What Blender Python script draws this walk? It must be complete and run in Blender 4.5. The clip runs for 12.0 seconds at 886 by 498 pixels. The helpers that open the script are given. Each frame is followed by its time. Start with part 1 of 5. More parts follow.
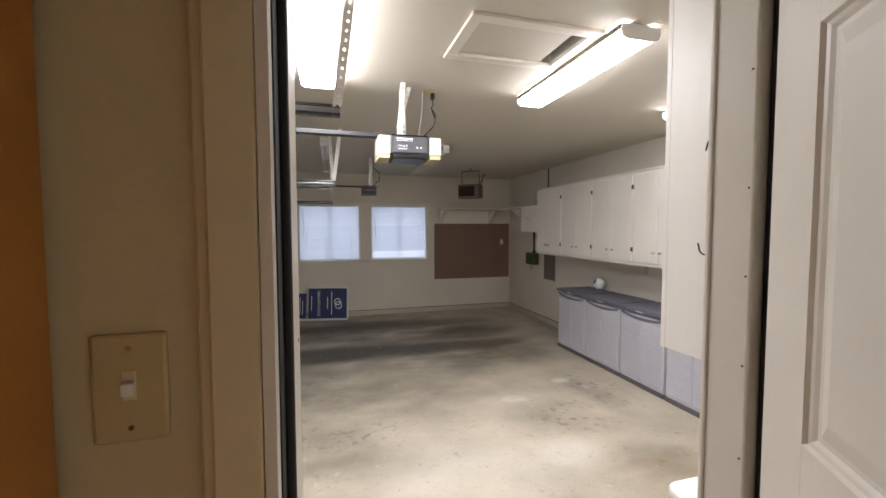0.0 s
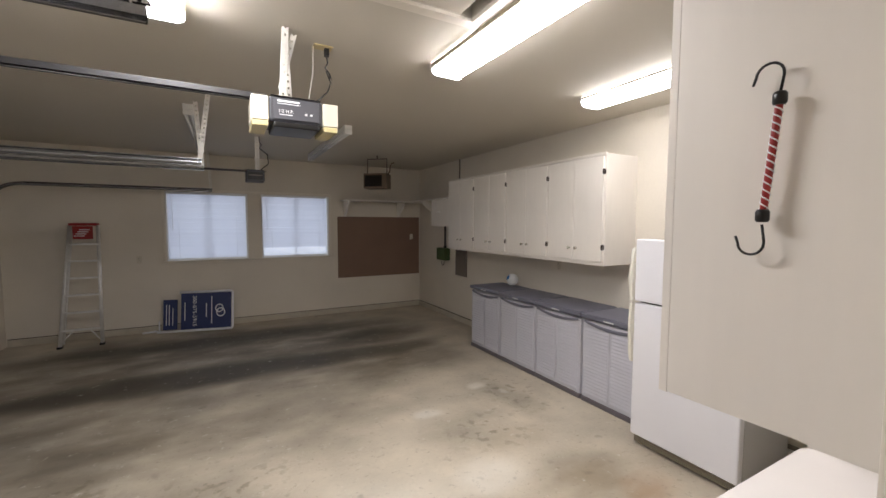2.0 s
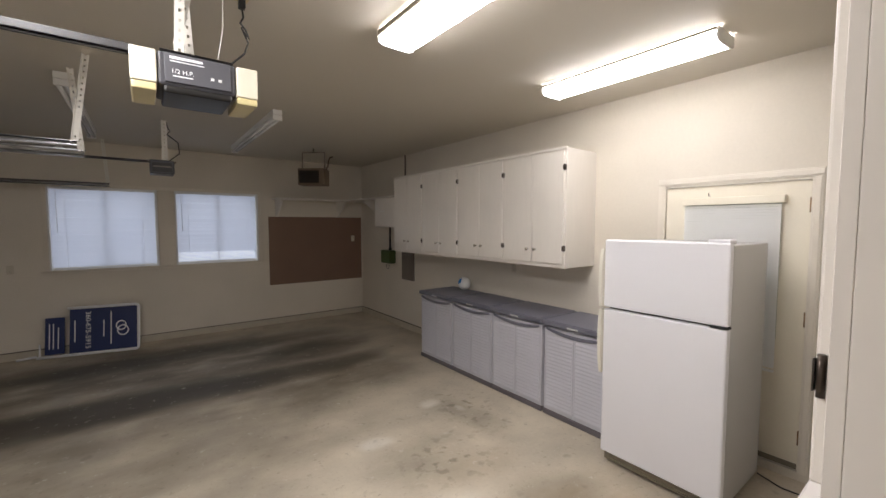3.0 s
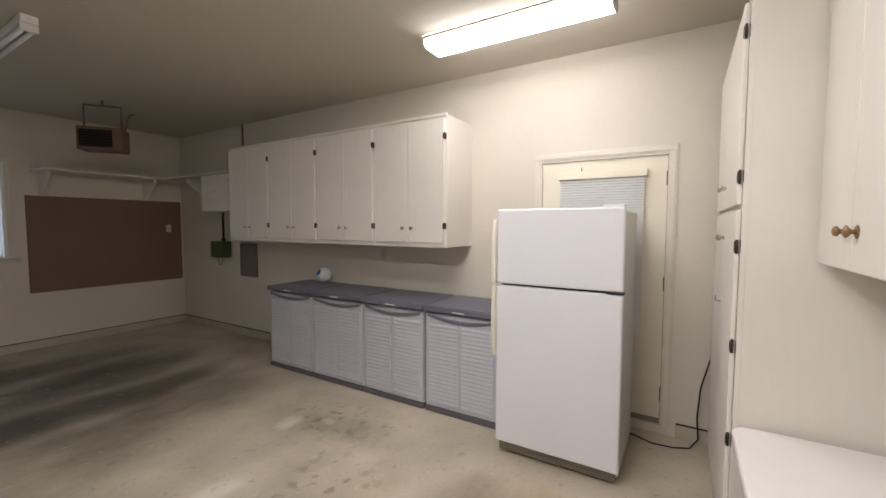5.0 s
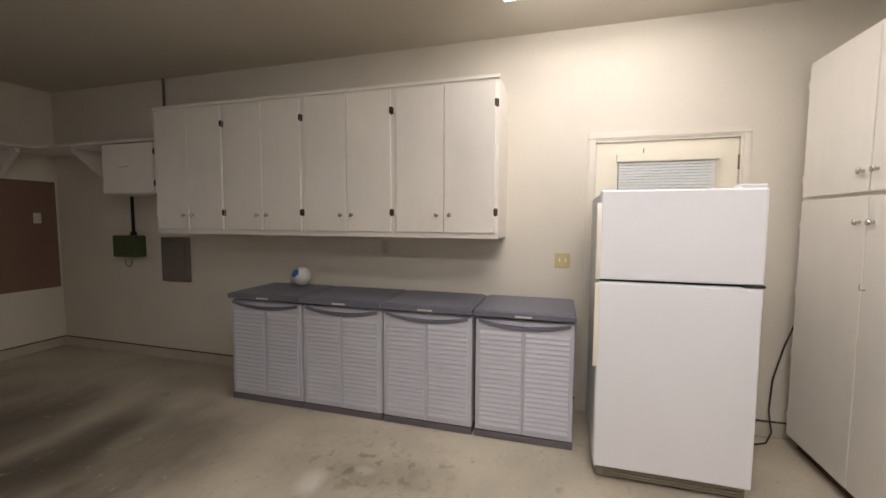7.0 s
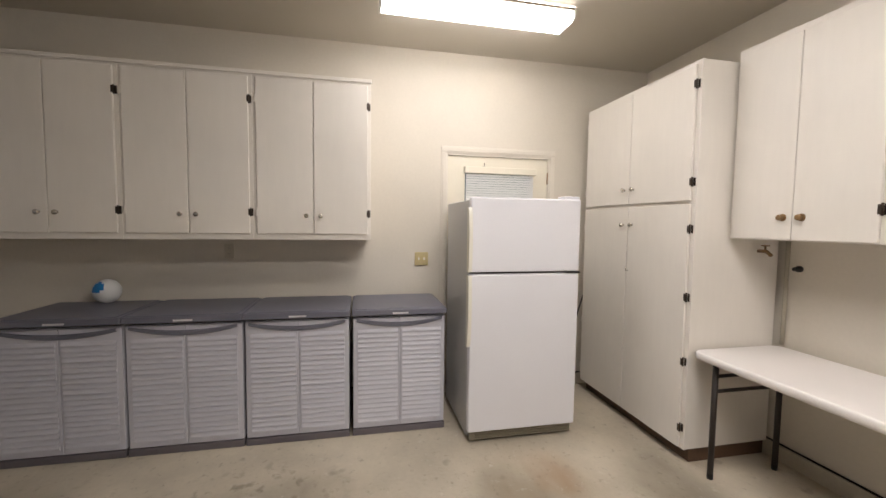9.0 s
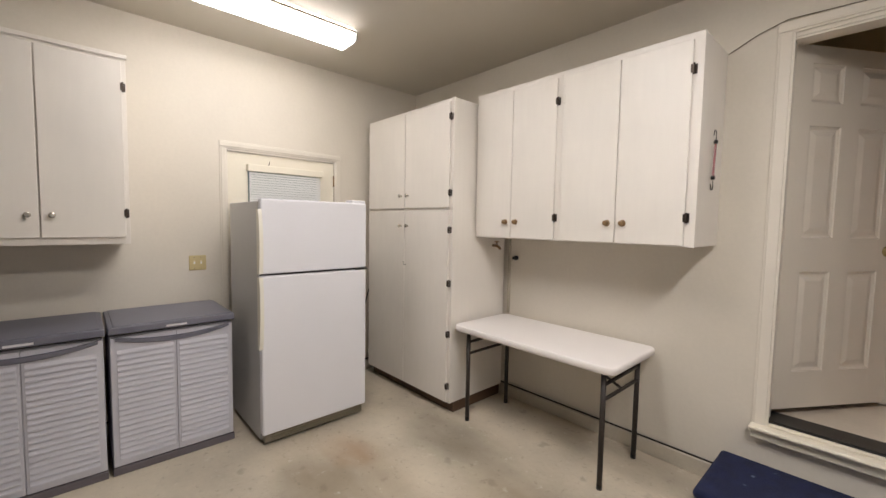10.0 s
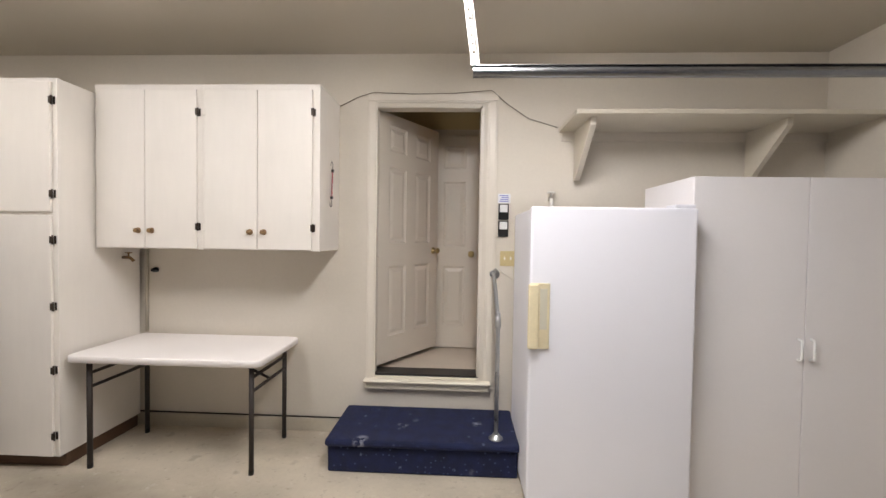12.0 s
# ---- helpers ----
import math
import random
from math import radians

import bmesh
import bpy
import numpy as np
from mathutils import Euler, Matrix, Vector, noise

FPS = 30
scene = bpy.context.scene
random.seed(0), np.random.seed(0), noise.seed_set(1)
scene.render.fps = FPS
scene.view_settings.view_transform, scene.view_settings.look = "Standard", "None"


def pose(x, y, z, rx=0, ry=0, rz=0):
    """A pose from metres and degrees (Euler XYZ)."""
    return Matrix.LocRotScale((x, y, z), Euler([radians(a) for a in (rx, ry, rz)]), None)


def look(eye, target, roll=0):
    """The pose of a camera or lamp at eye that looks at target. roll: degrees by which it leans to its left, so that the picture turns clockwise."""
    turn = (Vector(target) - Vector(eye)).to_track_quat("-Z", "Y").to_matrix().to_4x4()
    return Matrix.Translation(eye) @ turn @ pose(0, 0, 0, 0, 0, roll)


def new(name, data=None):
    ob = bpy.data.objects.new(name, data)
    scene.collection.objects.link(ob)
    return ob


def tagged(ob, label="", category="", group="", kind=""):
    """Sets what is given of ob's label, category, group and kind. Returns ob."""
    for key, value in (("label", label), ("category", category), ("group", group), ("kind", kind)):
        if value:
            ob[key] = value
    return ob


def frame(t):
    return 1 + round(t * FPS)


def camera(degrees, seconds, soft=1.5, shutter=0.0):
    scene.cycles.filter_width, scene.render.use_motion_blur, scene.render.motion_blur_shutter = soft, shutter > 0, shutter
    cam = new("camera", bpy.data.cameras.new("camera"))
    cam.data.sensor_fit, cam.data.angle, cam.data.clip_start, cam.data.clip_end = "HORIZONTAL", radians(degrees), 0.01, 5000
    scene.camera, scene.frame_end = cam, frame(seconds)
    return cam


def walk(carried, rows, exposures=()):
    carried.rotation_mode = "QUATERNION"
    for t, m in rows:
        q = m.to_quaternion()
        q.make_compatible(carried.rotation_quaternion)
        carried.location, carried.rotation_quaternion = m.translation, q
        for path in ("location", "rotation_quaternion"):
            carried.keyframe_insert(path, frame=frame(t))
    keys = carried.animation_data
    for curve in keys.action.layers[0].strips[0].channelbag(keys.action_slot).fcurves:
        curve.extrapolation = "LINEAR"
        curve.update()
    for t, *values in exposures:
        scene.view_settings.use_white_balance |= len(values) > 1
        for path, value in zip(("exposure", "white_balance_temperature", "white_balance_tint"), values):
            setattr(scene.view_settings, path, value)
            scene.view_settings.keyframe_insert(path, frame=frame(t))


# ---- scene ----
cam = camera(95.9, 12.0)
PATH = [
    (0, (-0.074, -0.106, 1.811), (0.462, 1.818, 1.708), -0.1),
    (0.5, (0.013, -0.092, 1.813), (0.611, 1.813, 1.696), -0.1),
    (1, (0.061, -0.014, 1.795), (0.708, 1.874, 1.677), -0.1),
    (1.5, (0.066, 0.194, 1.792), (0.844, 2.032, 1.668), 0.1),
    (2, (0.127, 0.424, 1.788), (1.085, 2.176, 1.66), 0.2),
    (2.5, (0.22, 0.672, 1.788), (1.296, 2.353, 1.661), 0.0),
    (3, (0.296, 0.855, 1.779), (1.497, 2.449, 1.656), 0.0),
    (3.5, (0.322, 0.983, 1.731), (1.727, 2.401, 1.612), 0.0),
    (3.7, (0.348, 1.02, 1.687), (1.816, 2.374, 1.583), 0.0),
    (5.5, (0.554, 1.659, 1.528), (2.315, 2.598, 1.394), 0.3),
    (6, (0.565, 1.995, 1.486), (2.374, 2.836, 1.355), 0.4),
    (6.5, (0.585, 2.365, 1.51), (2.454, 3.063, 1.372), 0.5),
    (6.7, (0.624, 2.51, 1.502), (2.512, 3.154, 1.361), 0.4),
    (8.5, (0.599, 3.116, 1.5), (2.593, 3.045, 1.355), 0.4),
    (9, (0.49, 3.191, 1.492), (2.442, 2.778, 1.366), 0.7),
    (9.5, (0.399, 3.259, 1.462), (2.178, 2.35, 1.359), 1.0),
    (10, (0.308, 3.346, 1.529), (1.78, 1.998, 1.4), 1.0),
    (10.5, (0.156, 3.398, 1.513), (1.356, 1.8, 1.419), 1.1),
    (11, (0.072, 3.477, 1.518), (0.952, 1.682, 1.445), 1.2),
    (11.5, (0.06, 3.549, 1.524), (0.534, 1.607, 1.461), 1.0),
    (12, (0.015, 3.605, 1.523), (0.103, 1.607, 1.471), 0.9),
]
walk(cam, [(t, look(eye, target, roll)) for t, eye, target, roll in PATH],
     [(0, 0.28, 6200, 11), (1, 0.28, 6200, 12), (1.5, 0.14, 6250, 12), (2.5, -0.08, 6450, 12), (3.5, -0.16, 6450, 12), (6, -0.14, 6550, 12), (8.5, -0.12, 6650, 12), (10, -0.26, 6600, 12), (11, -0.2, 6500, 12), (12, -0.04, 6400, 12)])

# ---- light ----
world = bpy.data.worlds.new("sky")
scene.world = world
world.use_nodes = True
sky = world.node_tree.nodes.new("ShaderNodeTexSky")
sky.sky_type, sky.sun_disc = "NISHITA", False
sky.sun_elevation, sky.sun_rotation = radians(35), radians(200)
world.node_tree.nodes["Background"].inputs["Strength"].default_value = 0.05
world.node_tree.links.new(sky.outputs[0], world.node_tree.nodes["Background"].inputs["Color"])
sun = new("sun", bpy.data.lights.new("sun", "SUN"))
sun.data.energy, sun.data.angle, sun.data.color = 1.0, radians(10), (1, 0.96, 0.9)
sun.matrix_world = pose(0, 0, 12, 55, 0, -20)
for wx in (-0.105, 1.315):   # daylight in the two window openings
    wl = new("window_daylight", bpy.data.lights.new("window_daylight", "AREA"))
    wl.data.shape, wl.data.size, wl.data.size_y, wl.data.energy, wl.data.color = "RECTANGLE", 1.12, 1.1, 5.6, (0.84, 0.9, 1.0)
    wl.matrix_world = pose(wx, 8.6, 1.715, -108, 0, 0)
TUBE = 100.0        # glow of the fluorescent tubes


# ---- materials ----
def mat(name, color, rough=0.5, metal=0.0, vary=0.06, scale=3.0, fine=60.0, bump=0.15, dist=0.002, glow=0.0, tint=(1.0, 0.972, 0.965), grain=0.0):
    m = bpy.data.materials.new(name)
    m.use_nodes = True
    nt = m.node_tree
    b = nt.nodes["Principled BSDF"]
    b.inputs["Roughness"].default_value, b.inputs["Metallic"].default_value = rough, metal
    co = nt.nodes.new("ShaderNodeTexCoord")
    n1 = nt.nodes.new("ShaderNodeTexNoise")
    n1.inputs["Scale"].default_value, n1.inputs["Detail"].default_value = scale, 5
    n2 = nt.nodes.new("ShaderNodeTexNoise")
    n2.inputs["Scale"].default_value, n2.inputs["Detail"].default_value = fine, 3
    for n in (n1, n2):
        nt.links.new(co.outputs["Object"], n.inputs["Vector"])
    if grain:
        mp = nt.nodes.new("ShaderNodeMapping")
        mp.inputs["Scale"].default_value = (1, 1, grain)
        nt.links.new(co.outputs["Object"], mp.inputs["Vector"])
        nt.links.new(mp.outputs[0], n2.inputs["Vector"])
    add = nt.nodes.new("ShaderNodeMath")
    add.operation = "ADD"
    half = nt.nodes.new("ShaderNodeMath")
    half.operation, half.inputs[1].default_value = "MULTIPLY", 0.4
    nt.links.new(n2.outputs["Fac"], half.inputs[0])
    nt.links.new(n1.outputs["Fac"], add.inputs[0])
    nt.links.new(half.outputs[0], add.inputs[1])
    mr = nt.nodes.new("ShaderNodeMapRange")
    mr.inputs[1].default_value, mr.inputs[2].default_value = 0.4, 1.0
    mr.inputs[3].default_value, mr.inputs[4].default_value = 1 - vary, 1 + vary
    nt.links.new(add.outputs[0], mr.inputs[0])
    hsv = nt.nodes.new("ShaderNodeHueSaturation")
    hsv.inputs["Color"].default_value = (*color, 1)
    nt.links.new(mr.outputs[0], hsv.inputs["Value"])
    nt.links.new(hsv.outputs[0], b.inputs["Base Color"])
    rr = nt.nodes.new("ShaderNodeMapRange")
    rr.inputs[3].default_value, rr.inputs[4].default_value = max(0.02, rough - 0.08), min(1, rough + 0.08)
    nt.links.new(n1.outputs["Fac"], rr.inputs[0])
    nt.links.new(rr.outputs[0], b.inputs["Roughness"])
    if bump:
        bp = nt.nodes.new("ShaderNodeBump")
        bp.inputs["Strength"].default_value, bp.inputs["Distance"].default_value = bump, dist
        nt.links.new(n2.outputs["Fac"], bp.inputs["Height"])
        nt.links.new(bp.outputs[0], b.inputs["Normal"])
    if glow:
        b.inputs["Emission Color"].default_value, b.inputs["Emission Strength"].default_value = (*tint, 1), glow
    return m


def concrete():
    m = mat("concrete", (0.51, 0.45, 0.355), 0.62, vary=0.24, scale=1.7, fine=34, bump=0.25, dist=0.003)
    nt = m.node_tree
    b = nt.nodes["Principled BSDF"]
    hsv = next(n for n in nt.nodes if n.type == "HUE_SAT")
    next(n for n in nt.nodes if n.type == "MATH" and n.operation == "MULTIPLY").inputs[1].default_value = 0.13
    rng = next(n for n in nt.nodes if n.type == "MAP_RANGE")
    rng.inputs[1].default_value, rng.inputs[2].default_value = 0.32, 0.8
    co = next(n for n in nt.nodes if n.type == "TEX_COORD")
    warp = nt.nodes.new("ShaderNodeTexNoise")
    warp.inputs["Scale"].default_value, warp.inputs["Detail"].default_value = 1.1, 4
    nt.links.new(co.outputs["Object"], warp.inputs["Vector"])
    sub = nt.nodes.new("ShaderNodeVectorMath")
    sub.operation, sub.inputs[1].default_value = "SUBTRACT", (0.5, 0.5, 0.5)
    nt.links.new(warp.outputs["Color"], sub.inputs[0])
    sc = nt.nodes.new("ShaderNodeVectorMath")
    sc.operation, sc.inputs[3].default_value = "SCALE", 0.32
    nt.links.new(sub.outputs[0], sc.inputs[0])
    pos = nt.nodes.new("ShaderNodeVectorMath")
    nt.links.new(co.outputs["Object"], pos.inputs[0])
    nt.links.new(sc.outputs[0], pos.inputs[1])
    last = hsv.outputs[0]
    spots = nt.nodes.new("ShaderNodeTexNoise")
    spots.inputs["Scale"].default_value, spots.inputs["Detail"].default_value = 2.6, 3
    streak = nt.nodes.new("ShaderNodeMapping")
    streak.inputs["Scale"].default_value = (0.6, 1.2, 1)
    nt.links.new(co.outputs["Object"], streak.inputs["Vector"])
    nt.links.new(streak.outputs[0], spots.inputs["Vector"])
    # tyre tracks, oil, paint patches and shade of the dim floor: centre, reach, colour, depth
    for c, r, col, amount in STAINS_AND_SHADE:
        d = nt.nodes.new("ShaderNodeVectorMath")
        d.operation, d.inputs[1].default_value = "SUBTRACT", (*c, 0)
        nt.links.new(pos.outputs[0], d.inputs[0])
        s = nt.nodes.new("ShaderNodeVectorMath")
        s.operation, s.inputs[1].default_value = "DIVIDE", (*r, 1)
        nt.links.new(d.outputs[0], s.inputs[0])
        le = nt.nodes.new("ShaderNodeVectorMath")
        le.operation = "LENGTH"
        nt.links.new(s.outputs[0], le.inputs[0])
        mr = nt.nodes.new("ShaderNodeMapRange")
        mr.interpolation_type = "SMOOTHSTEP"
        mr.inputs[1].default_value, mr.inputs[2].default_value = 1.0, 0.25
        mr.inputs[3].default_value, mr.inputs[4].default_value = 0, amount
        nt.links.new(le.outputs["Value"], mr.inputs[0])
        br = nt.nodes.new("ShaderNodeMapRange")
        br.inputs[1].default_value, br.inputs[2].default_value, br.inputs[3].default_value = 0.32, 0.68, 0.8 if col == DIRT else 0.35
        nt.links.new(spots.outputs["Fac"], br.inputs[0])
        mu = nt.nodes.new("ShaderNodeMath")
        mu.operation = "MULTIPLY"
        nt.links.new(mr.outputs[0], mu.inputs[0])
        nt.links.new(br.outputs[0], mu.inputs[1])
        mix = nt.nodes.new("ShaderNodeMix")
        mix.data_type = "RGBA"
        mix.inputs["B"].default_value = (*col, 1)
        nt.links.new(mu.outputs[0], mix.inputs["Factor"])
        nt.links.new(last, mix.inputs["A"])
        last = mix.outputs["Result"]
    fl = nt.nodes.new("ShaderNodeTexNoise")
    fl.inputs["Scale"].default_value, fl.inputs["Detail"].default_value = 6.5, 2
    nt.links.new(co.outputs["Object"], fl.inputs["Vector"])
    fr = nt.nodes.new("ShaderNodeMapRange")
    fr.inputs[1].default_value, fr.inputs[2].default_value, fr.inputs[4].default_value = 0.665, 0.74, 0.3
    nt.links.new(fl.outputs["Fac"], fr.inputs[0])
    mix = nt.nodes.new("ShaderNodeMix")
    mix.data_type = "RGBA"
    mix.inputs["B"].default_value = (0.12, 0.1, 0.075, 1)
    nt.links.new(fr.outputs[0], mix.inputs["Factor"])
    nt.links.new(last, mix.inputs["A"])
    last = mix.outputs["Result"]
    # crumbs of grime and pale scuffs
    for scale, lo, hi, amount, col in ((19, 0.58, 0.68, 0.32, (0.1, 0.08, 0.055, 1)), (47, 0.6, 0.7, 0.28, (0.14, 0.115, 0.085, 1)), (11, 0.6, 0.7, 0.4, (0.66, 0.62, 0.54, 1))):
        n = nt.nodes.new("ShaderNodeTexNoise")
        n.inputs["Scale"].default_value, n.inputs["Detail"].default_value, n.inputs["Roughness"].default_value = scale, 8, 0.68
        nt.links.new(co.outputs["Object"], n.inputs["Vector"])
        f = nt.nodes.new("ShaderNodeMapRange")
        f.inputs[1].default_value, f.inputs[2].default_value, f.inputs[4].default_value = lo, hi, amount
        nt.links.new(n.outputs["Fac"], f.inputs[0])
        mix = nt.nodes.new("ShaderNodeMix")
        mix.data_type = "RGBA"
        mix.inputs["B"].default_value = col
        nt.links.new(f.outputs[0], mix.inputs["Factor"])
        nt.links.new(last, mix.inputs["A"])
        last = mix.outputs["Result"]
    # clusters of leaf-sized olive spots
    blot = nt.nodes.new("ShaderNodeTexNoise")
    blot.inputs["Scale"].default_value, blot.inputs["Detail"].default_value = 10, 4
    nt.links.new(co.outputs["Object"], blot.inputs["Vector"])
    cut = nt.nodes.new("ShaderNodeMapRange")
    cut.inputs[1].default_value, cut.inputs[2].default_value = 0.55, 0.63
    nt.links.new(blot.outputs["Fac"], cut.inputs[0])
    for c, r in (((2.1, 3.2), (0.5, 0.4)), ((2.75, 3.75), (0.35, 0.6)), ((0.0, 3.4), (0.7, 0.3)), ((-0.9, 3.8), (0.5, 0.35))):
        d = nt.nodes.new("ShaderNodeVectorMath")
        d.operation, d.inputs[1].default_value = "SUBTRACT", (*c, 0)
        nt.links.new(co.outputs["Object"], d.inputs[0])
        q = nt.nodes.new("ShaderNodeVectorMath")
        q.operation, q.inputs[1].default_value = "DIVIDE", (*r, 1)
        nt.links.new(d.outputs[0], q.inputs[0])
        le = nt.nodes.new("ShaderNodeVectorMath")
        le.operation = "LENGTH"
        nt.links.new(q.outputs[0], le.inputs[0])
        near = nt.nodes.new("ShaderNodeMapRange")
        near.inputs[1].default_value, near.inputs[2].default_value, near.inputs[4].default_value = 1.0, 0.3, 0.5
        nt.links.new(le.outputs["Value"], near.inputs[0])
        mu = nt.nodes.new("ShaderNodeMath")
        mu.operation = "MULTIPLY"
        nt.links.new(near.outputs[0], mu.inputs[0])
        nt.links.new(cut.outputs[0], mu.inputs[1])
        mix = nt.nodes.new("ShaderNodeMix")
        mix.data_type = "RGBA"
        mix.inputs["B"].default_value = (0.13, 0.11, 0.065, 1)
        nt.links.new(mu.outputs[0], mix.inputs["Factor"])
        nt.links.new(last, mix.inputs["A"])
        last = mix.outputs["Result"]
    nt.links.new(last, b.inputs["Base Color"])
    return m


TAN = (0.27, 0.2, 0.12)
DIRT, OIL_SHADE, PALE, RUST = (0.062, 0.05, 0.034), (0.1, 0.078, 0.05), (0.72, 0.69, 0.62), (0.35, 0.2, 0.1)
# the broadest patches paint in how the light falls off across the floor
STAINS_AND_SHADE = [((-0.2, 6.5), (5.0, 2.2), OIL_SHADE, 0.7), ((0.2, 6.9), (3.6, 1.5), OIL_SHADE, 0.6), ((-1.7, 4.4), (1.9, 1.5), OIL_SHADE, 0.55), ((0.3, 5.72), (3.1, 0.42), DIRT, 0.85), ((2.4, 5.75), (0.8, 0.35), DIRT, 0.6), ((1.6, 5.1), (1.7, 0.9), OIL_SHADE, 0.6), ((-0.9, 3.0), (1.6, 1.1), OIL_SHADE, 0.35), ((-0.2, 5.75), (3.6, 0.55), DIRT, 1.0), ((0.1, 7.3), (3.6, 0.5), DIRT, 0.95), ((2.2, 6.5), (1.1, 0.6), DIRT, 0.8),
          ((0.0, 4.3), (3.2, 0.5), OIL_SHADE, 0.28), ((-1.6, 2.9), (0.9, 0.7), OIL_SHADE, 0.4), ((1.95, 3.35), (0.6, 0.45), OIL_SHADE, 0.3), ((-0.7, 4.1), (2.6, 1.8), OIL_SHADE, 0.5), ((2.4, 5.2), (1.1, 0.8), OIL_SHADE, 0.5), ((2.72, 3.78), (0.07, 0.09), PALE, 1.0),
          ((1.3, 4.0), (0.8, 0.3), OIL_SHADE, 0.3), ((2.3, 2.3), (0.7, 0.5), OIL_SHADE, 0.5), ((0.1, 2.9), (0.7, 0.3), OIL_SHADE, 0.35), ((2.7, 3.6), (0.3, 0.6), OIL_SHADE, 0.5),
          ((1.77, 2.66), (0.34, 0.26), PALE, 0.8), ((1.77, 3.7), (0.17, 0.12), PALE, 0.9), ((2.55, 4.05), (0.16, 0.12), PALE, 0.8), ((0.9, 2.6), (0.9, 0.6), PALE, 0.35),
          ((2.62, 2.0), (0.34, 0.2), RUST, 0.85), ((2.45, 2.15), (0.8, 0.5), TAN, 0.5), ((1.5, 1.7), (0.7, 0.4), TAN, 0.45), ((1.6, 1.45), (1.3, 0.45), OIL_SHADE, 0.3), ((2.4, 1.4), (0.8, 0.35), OIL_SHADE, 0.4), ((1.4, 0.75), (1.2, 0.25), OIL_SHADE, 0.45), ((2.2, 3.0), (0.5, 0.3), TAN, 0.35), ((0.8, 1.6), (0.5, 0.3), PALE, 0.3), ((0.7, 2.3), (0.5, 0.3), RUST, 0.14)]

WALL = mat("wall_paint", (0.68, 0.625, 0.535), 0.6, vary=0.055, scale=1.3, fine=45, bump=0.05)
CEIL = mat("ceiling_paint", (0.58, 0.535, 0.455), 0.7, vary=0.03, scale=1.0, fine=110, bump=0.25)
# cream toned down for the shadow over the freezer; the sockets share it
SHELFP = mat("shaded_shelf_paint", (0.6, 0.55, 0.45), 0.45, vary=0.06, scale=3, bump=0.1)
TRIM = mat("trim_paint", (0.72, 0.665, 0.575), 0.35, vary=0.04, scale=4, bump=0.08)
CAB = mat("cabinet_paint", (0.765, 0.72, 0.655), 0.42, vary=0.045, scale=2.2, fine=30, bump=0.06, grain=0.15)
DOORP = mat("door_paint", (0.7, 0.645, 0.555), 0.4, vary=0.03, scale=3, bump=0.1)
CREAM = mat("cream_paint", (0.78, 0.725, 0.6), 0.45, vary=0.04)
FRIDGE = mat("white_enamel", (0.84, 0.84, 0.89), 0.42, vary=0.015, scale=2, fine=220, bump=0.12, dist=0.001)
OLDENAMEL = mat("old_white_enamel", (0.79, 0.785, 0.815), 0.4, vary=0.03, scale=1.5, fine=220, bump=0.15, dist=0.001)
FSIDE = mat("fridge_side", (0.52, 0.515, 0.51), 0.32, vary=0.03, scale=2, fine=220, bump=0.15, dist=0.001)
YELLOWED = mat("yellowed_plastic", (0.75, 0.66, 0.44), 0.4, vary=0.1, scale=6)
AGED = mat("aged_white_plastic", (0.8, 0.77, 0.67), 0.4, vary=0.05, scale=6)
HALLPAINT = mat("hall_paint", (0.64, 0.54, 0.32), 0.6, vary=0.05, scale=1.2, fine=90, bump=0.2)
# trim colour yellowed for the warm light in the hall
HALLTRIM = mat("hall_trim_warm_lit", (0.7, 0.6, 0.38), 0.35, vary=0.05, scale=4, bump=0.08)
GASKET = mat("rubber", (0.02, 0.02, 0.02), 0.7, vary=0.1)
GRILLE = mat("grille_plastic", (0.22, 0.19, 0.14), 0.5, vary=0.15)
BIN = mat("grey_resin", (0.565, 0.56, 0.61), 0.5, vary=0.04, scale=3, fine=160, bump=0.2, dist=0.001)
BINTOP = mat("dark_grey_resin", (0.15, 0.15, 0.185), 0.42, vary=0.06, scale=3, fine=160, bump=0.3, dist=0.001)
PLINTH = mat("plinth_resin", (0.13, 0.115, 0.125), 0.5, vary=0.08)
LABEL = mat("label_silver", (0.7, 0.7, 0.7), 0.3)
HINGE = mat("dark_bronze", (0.06, 0.045, 0.035), 0.4, 0.7, vary=0.2, scale=20)
CHROME = mat("worn_chrome", (0.6, 0.57, 0.5), 0.25, 0.9, vary=0.1, scale=30)
BRASS = mat("brass", (0.52, 0.4, 0.19), 0.3, 0.95, vary=0.12, scale=30)
OLDBRASS = mat("old_brass", (0.3, 0.19, 0.095), 0.42, 0.7, vary=0.25, scale=40)
STEEL = mat("galvanised_steel", (0.44, 0.45, 0.46), 0.3, 0.85, vary=0.12, scale=12, fine=80)
TRACKM = mat("dull_track_steel", (0.26, 0.265, 0.275), 0.24, 0.9, vary=0.18, scale=9, fine=70)
STRAP = mat("white_metal", (0.74, 0.72, 0.66), 0.45, 0.1, vary=0.06)
TRAYP = mat("tray_plastic", (0.56, 0.48, 0.25), 0.4, vary=0.1, scale=8)
BLACK = mat("black_metal", (0.018, 0.017, 0.016), 0.35, 0.3, vary=0.2)
RAILB = mat("black_rail", (0.008, 0.007, 0.008), 0.55, vary=0.15)
CHARCOAL = mat("charcoal_plastic", (0.05, 0.05, 0.058), 0.45, vary=0.08)
SLATE = mat("slate_plastic", (0.075, 0.075, 0.085), 0.45, vary=0.05)
LENS = mat("lamp_cover", (0.66, 0.62, 0.5), 0.35, vary=0.04)
WOOD = mat("orange_wood", (0.42, 0.17, 0.035), 0.4, vary=0.2, scale=6)
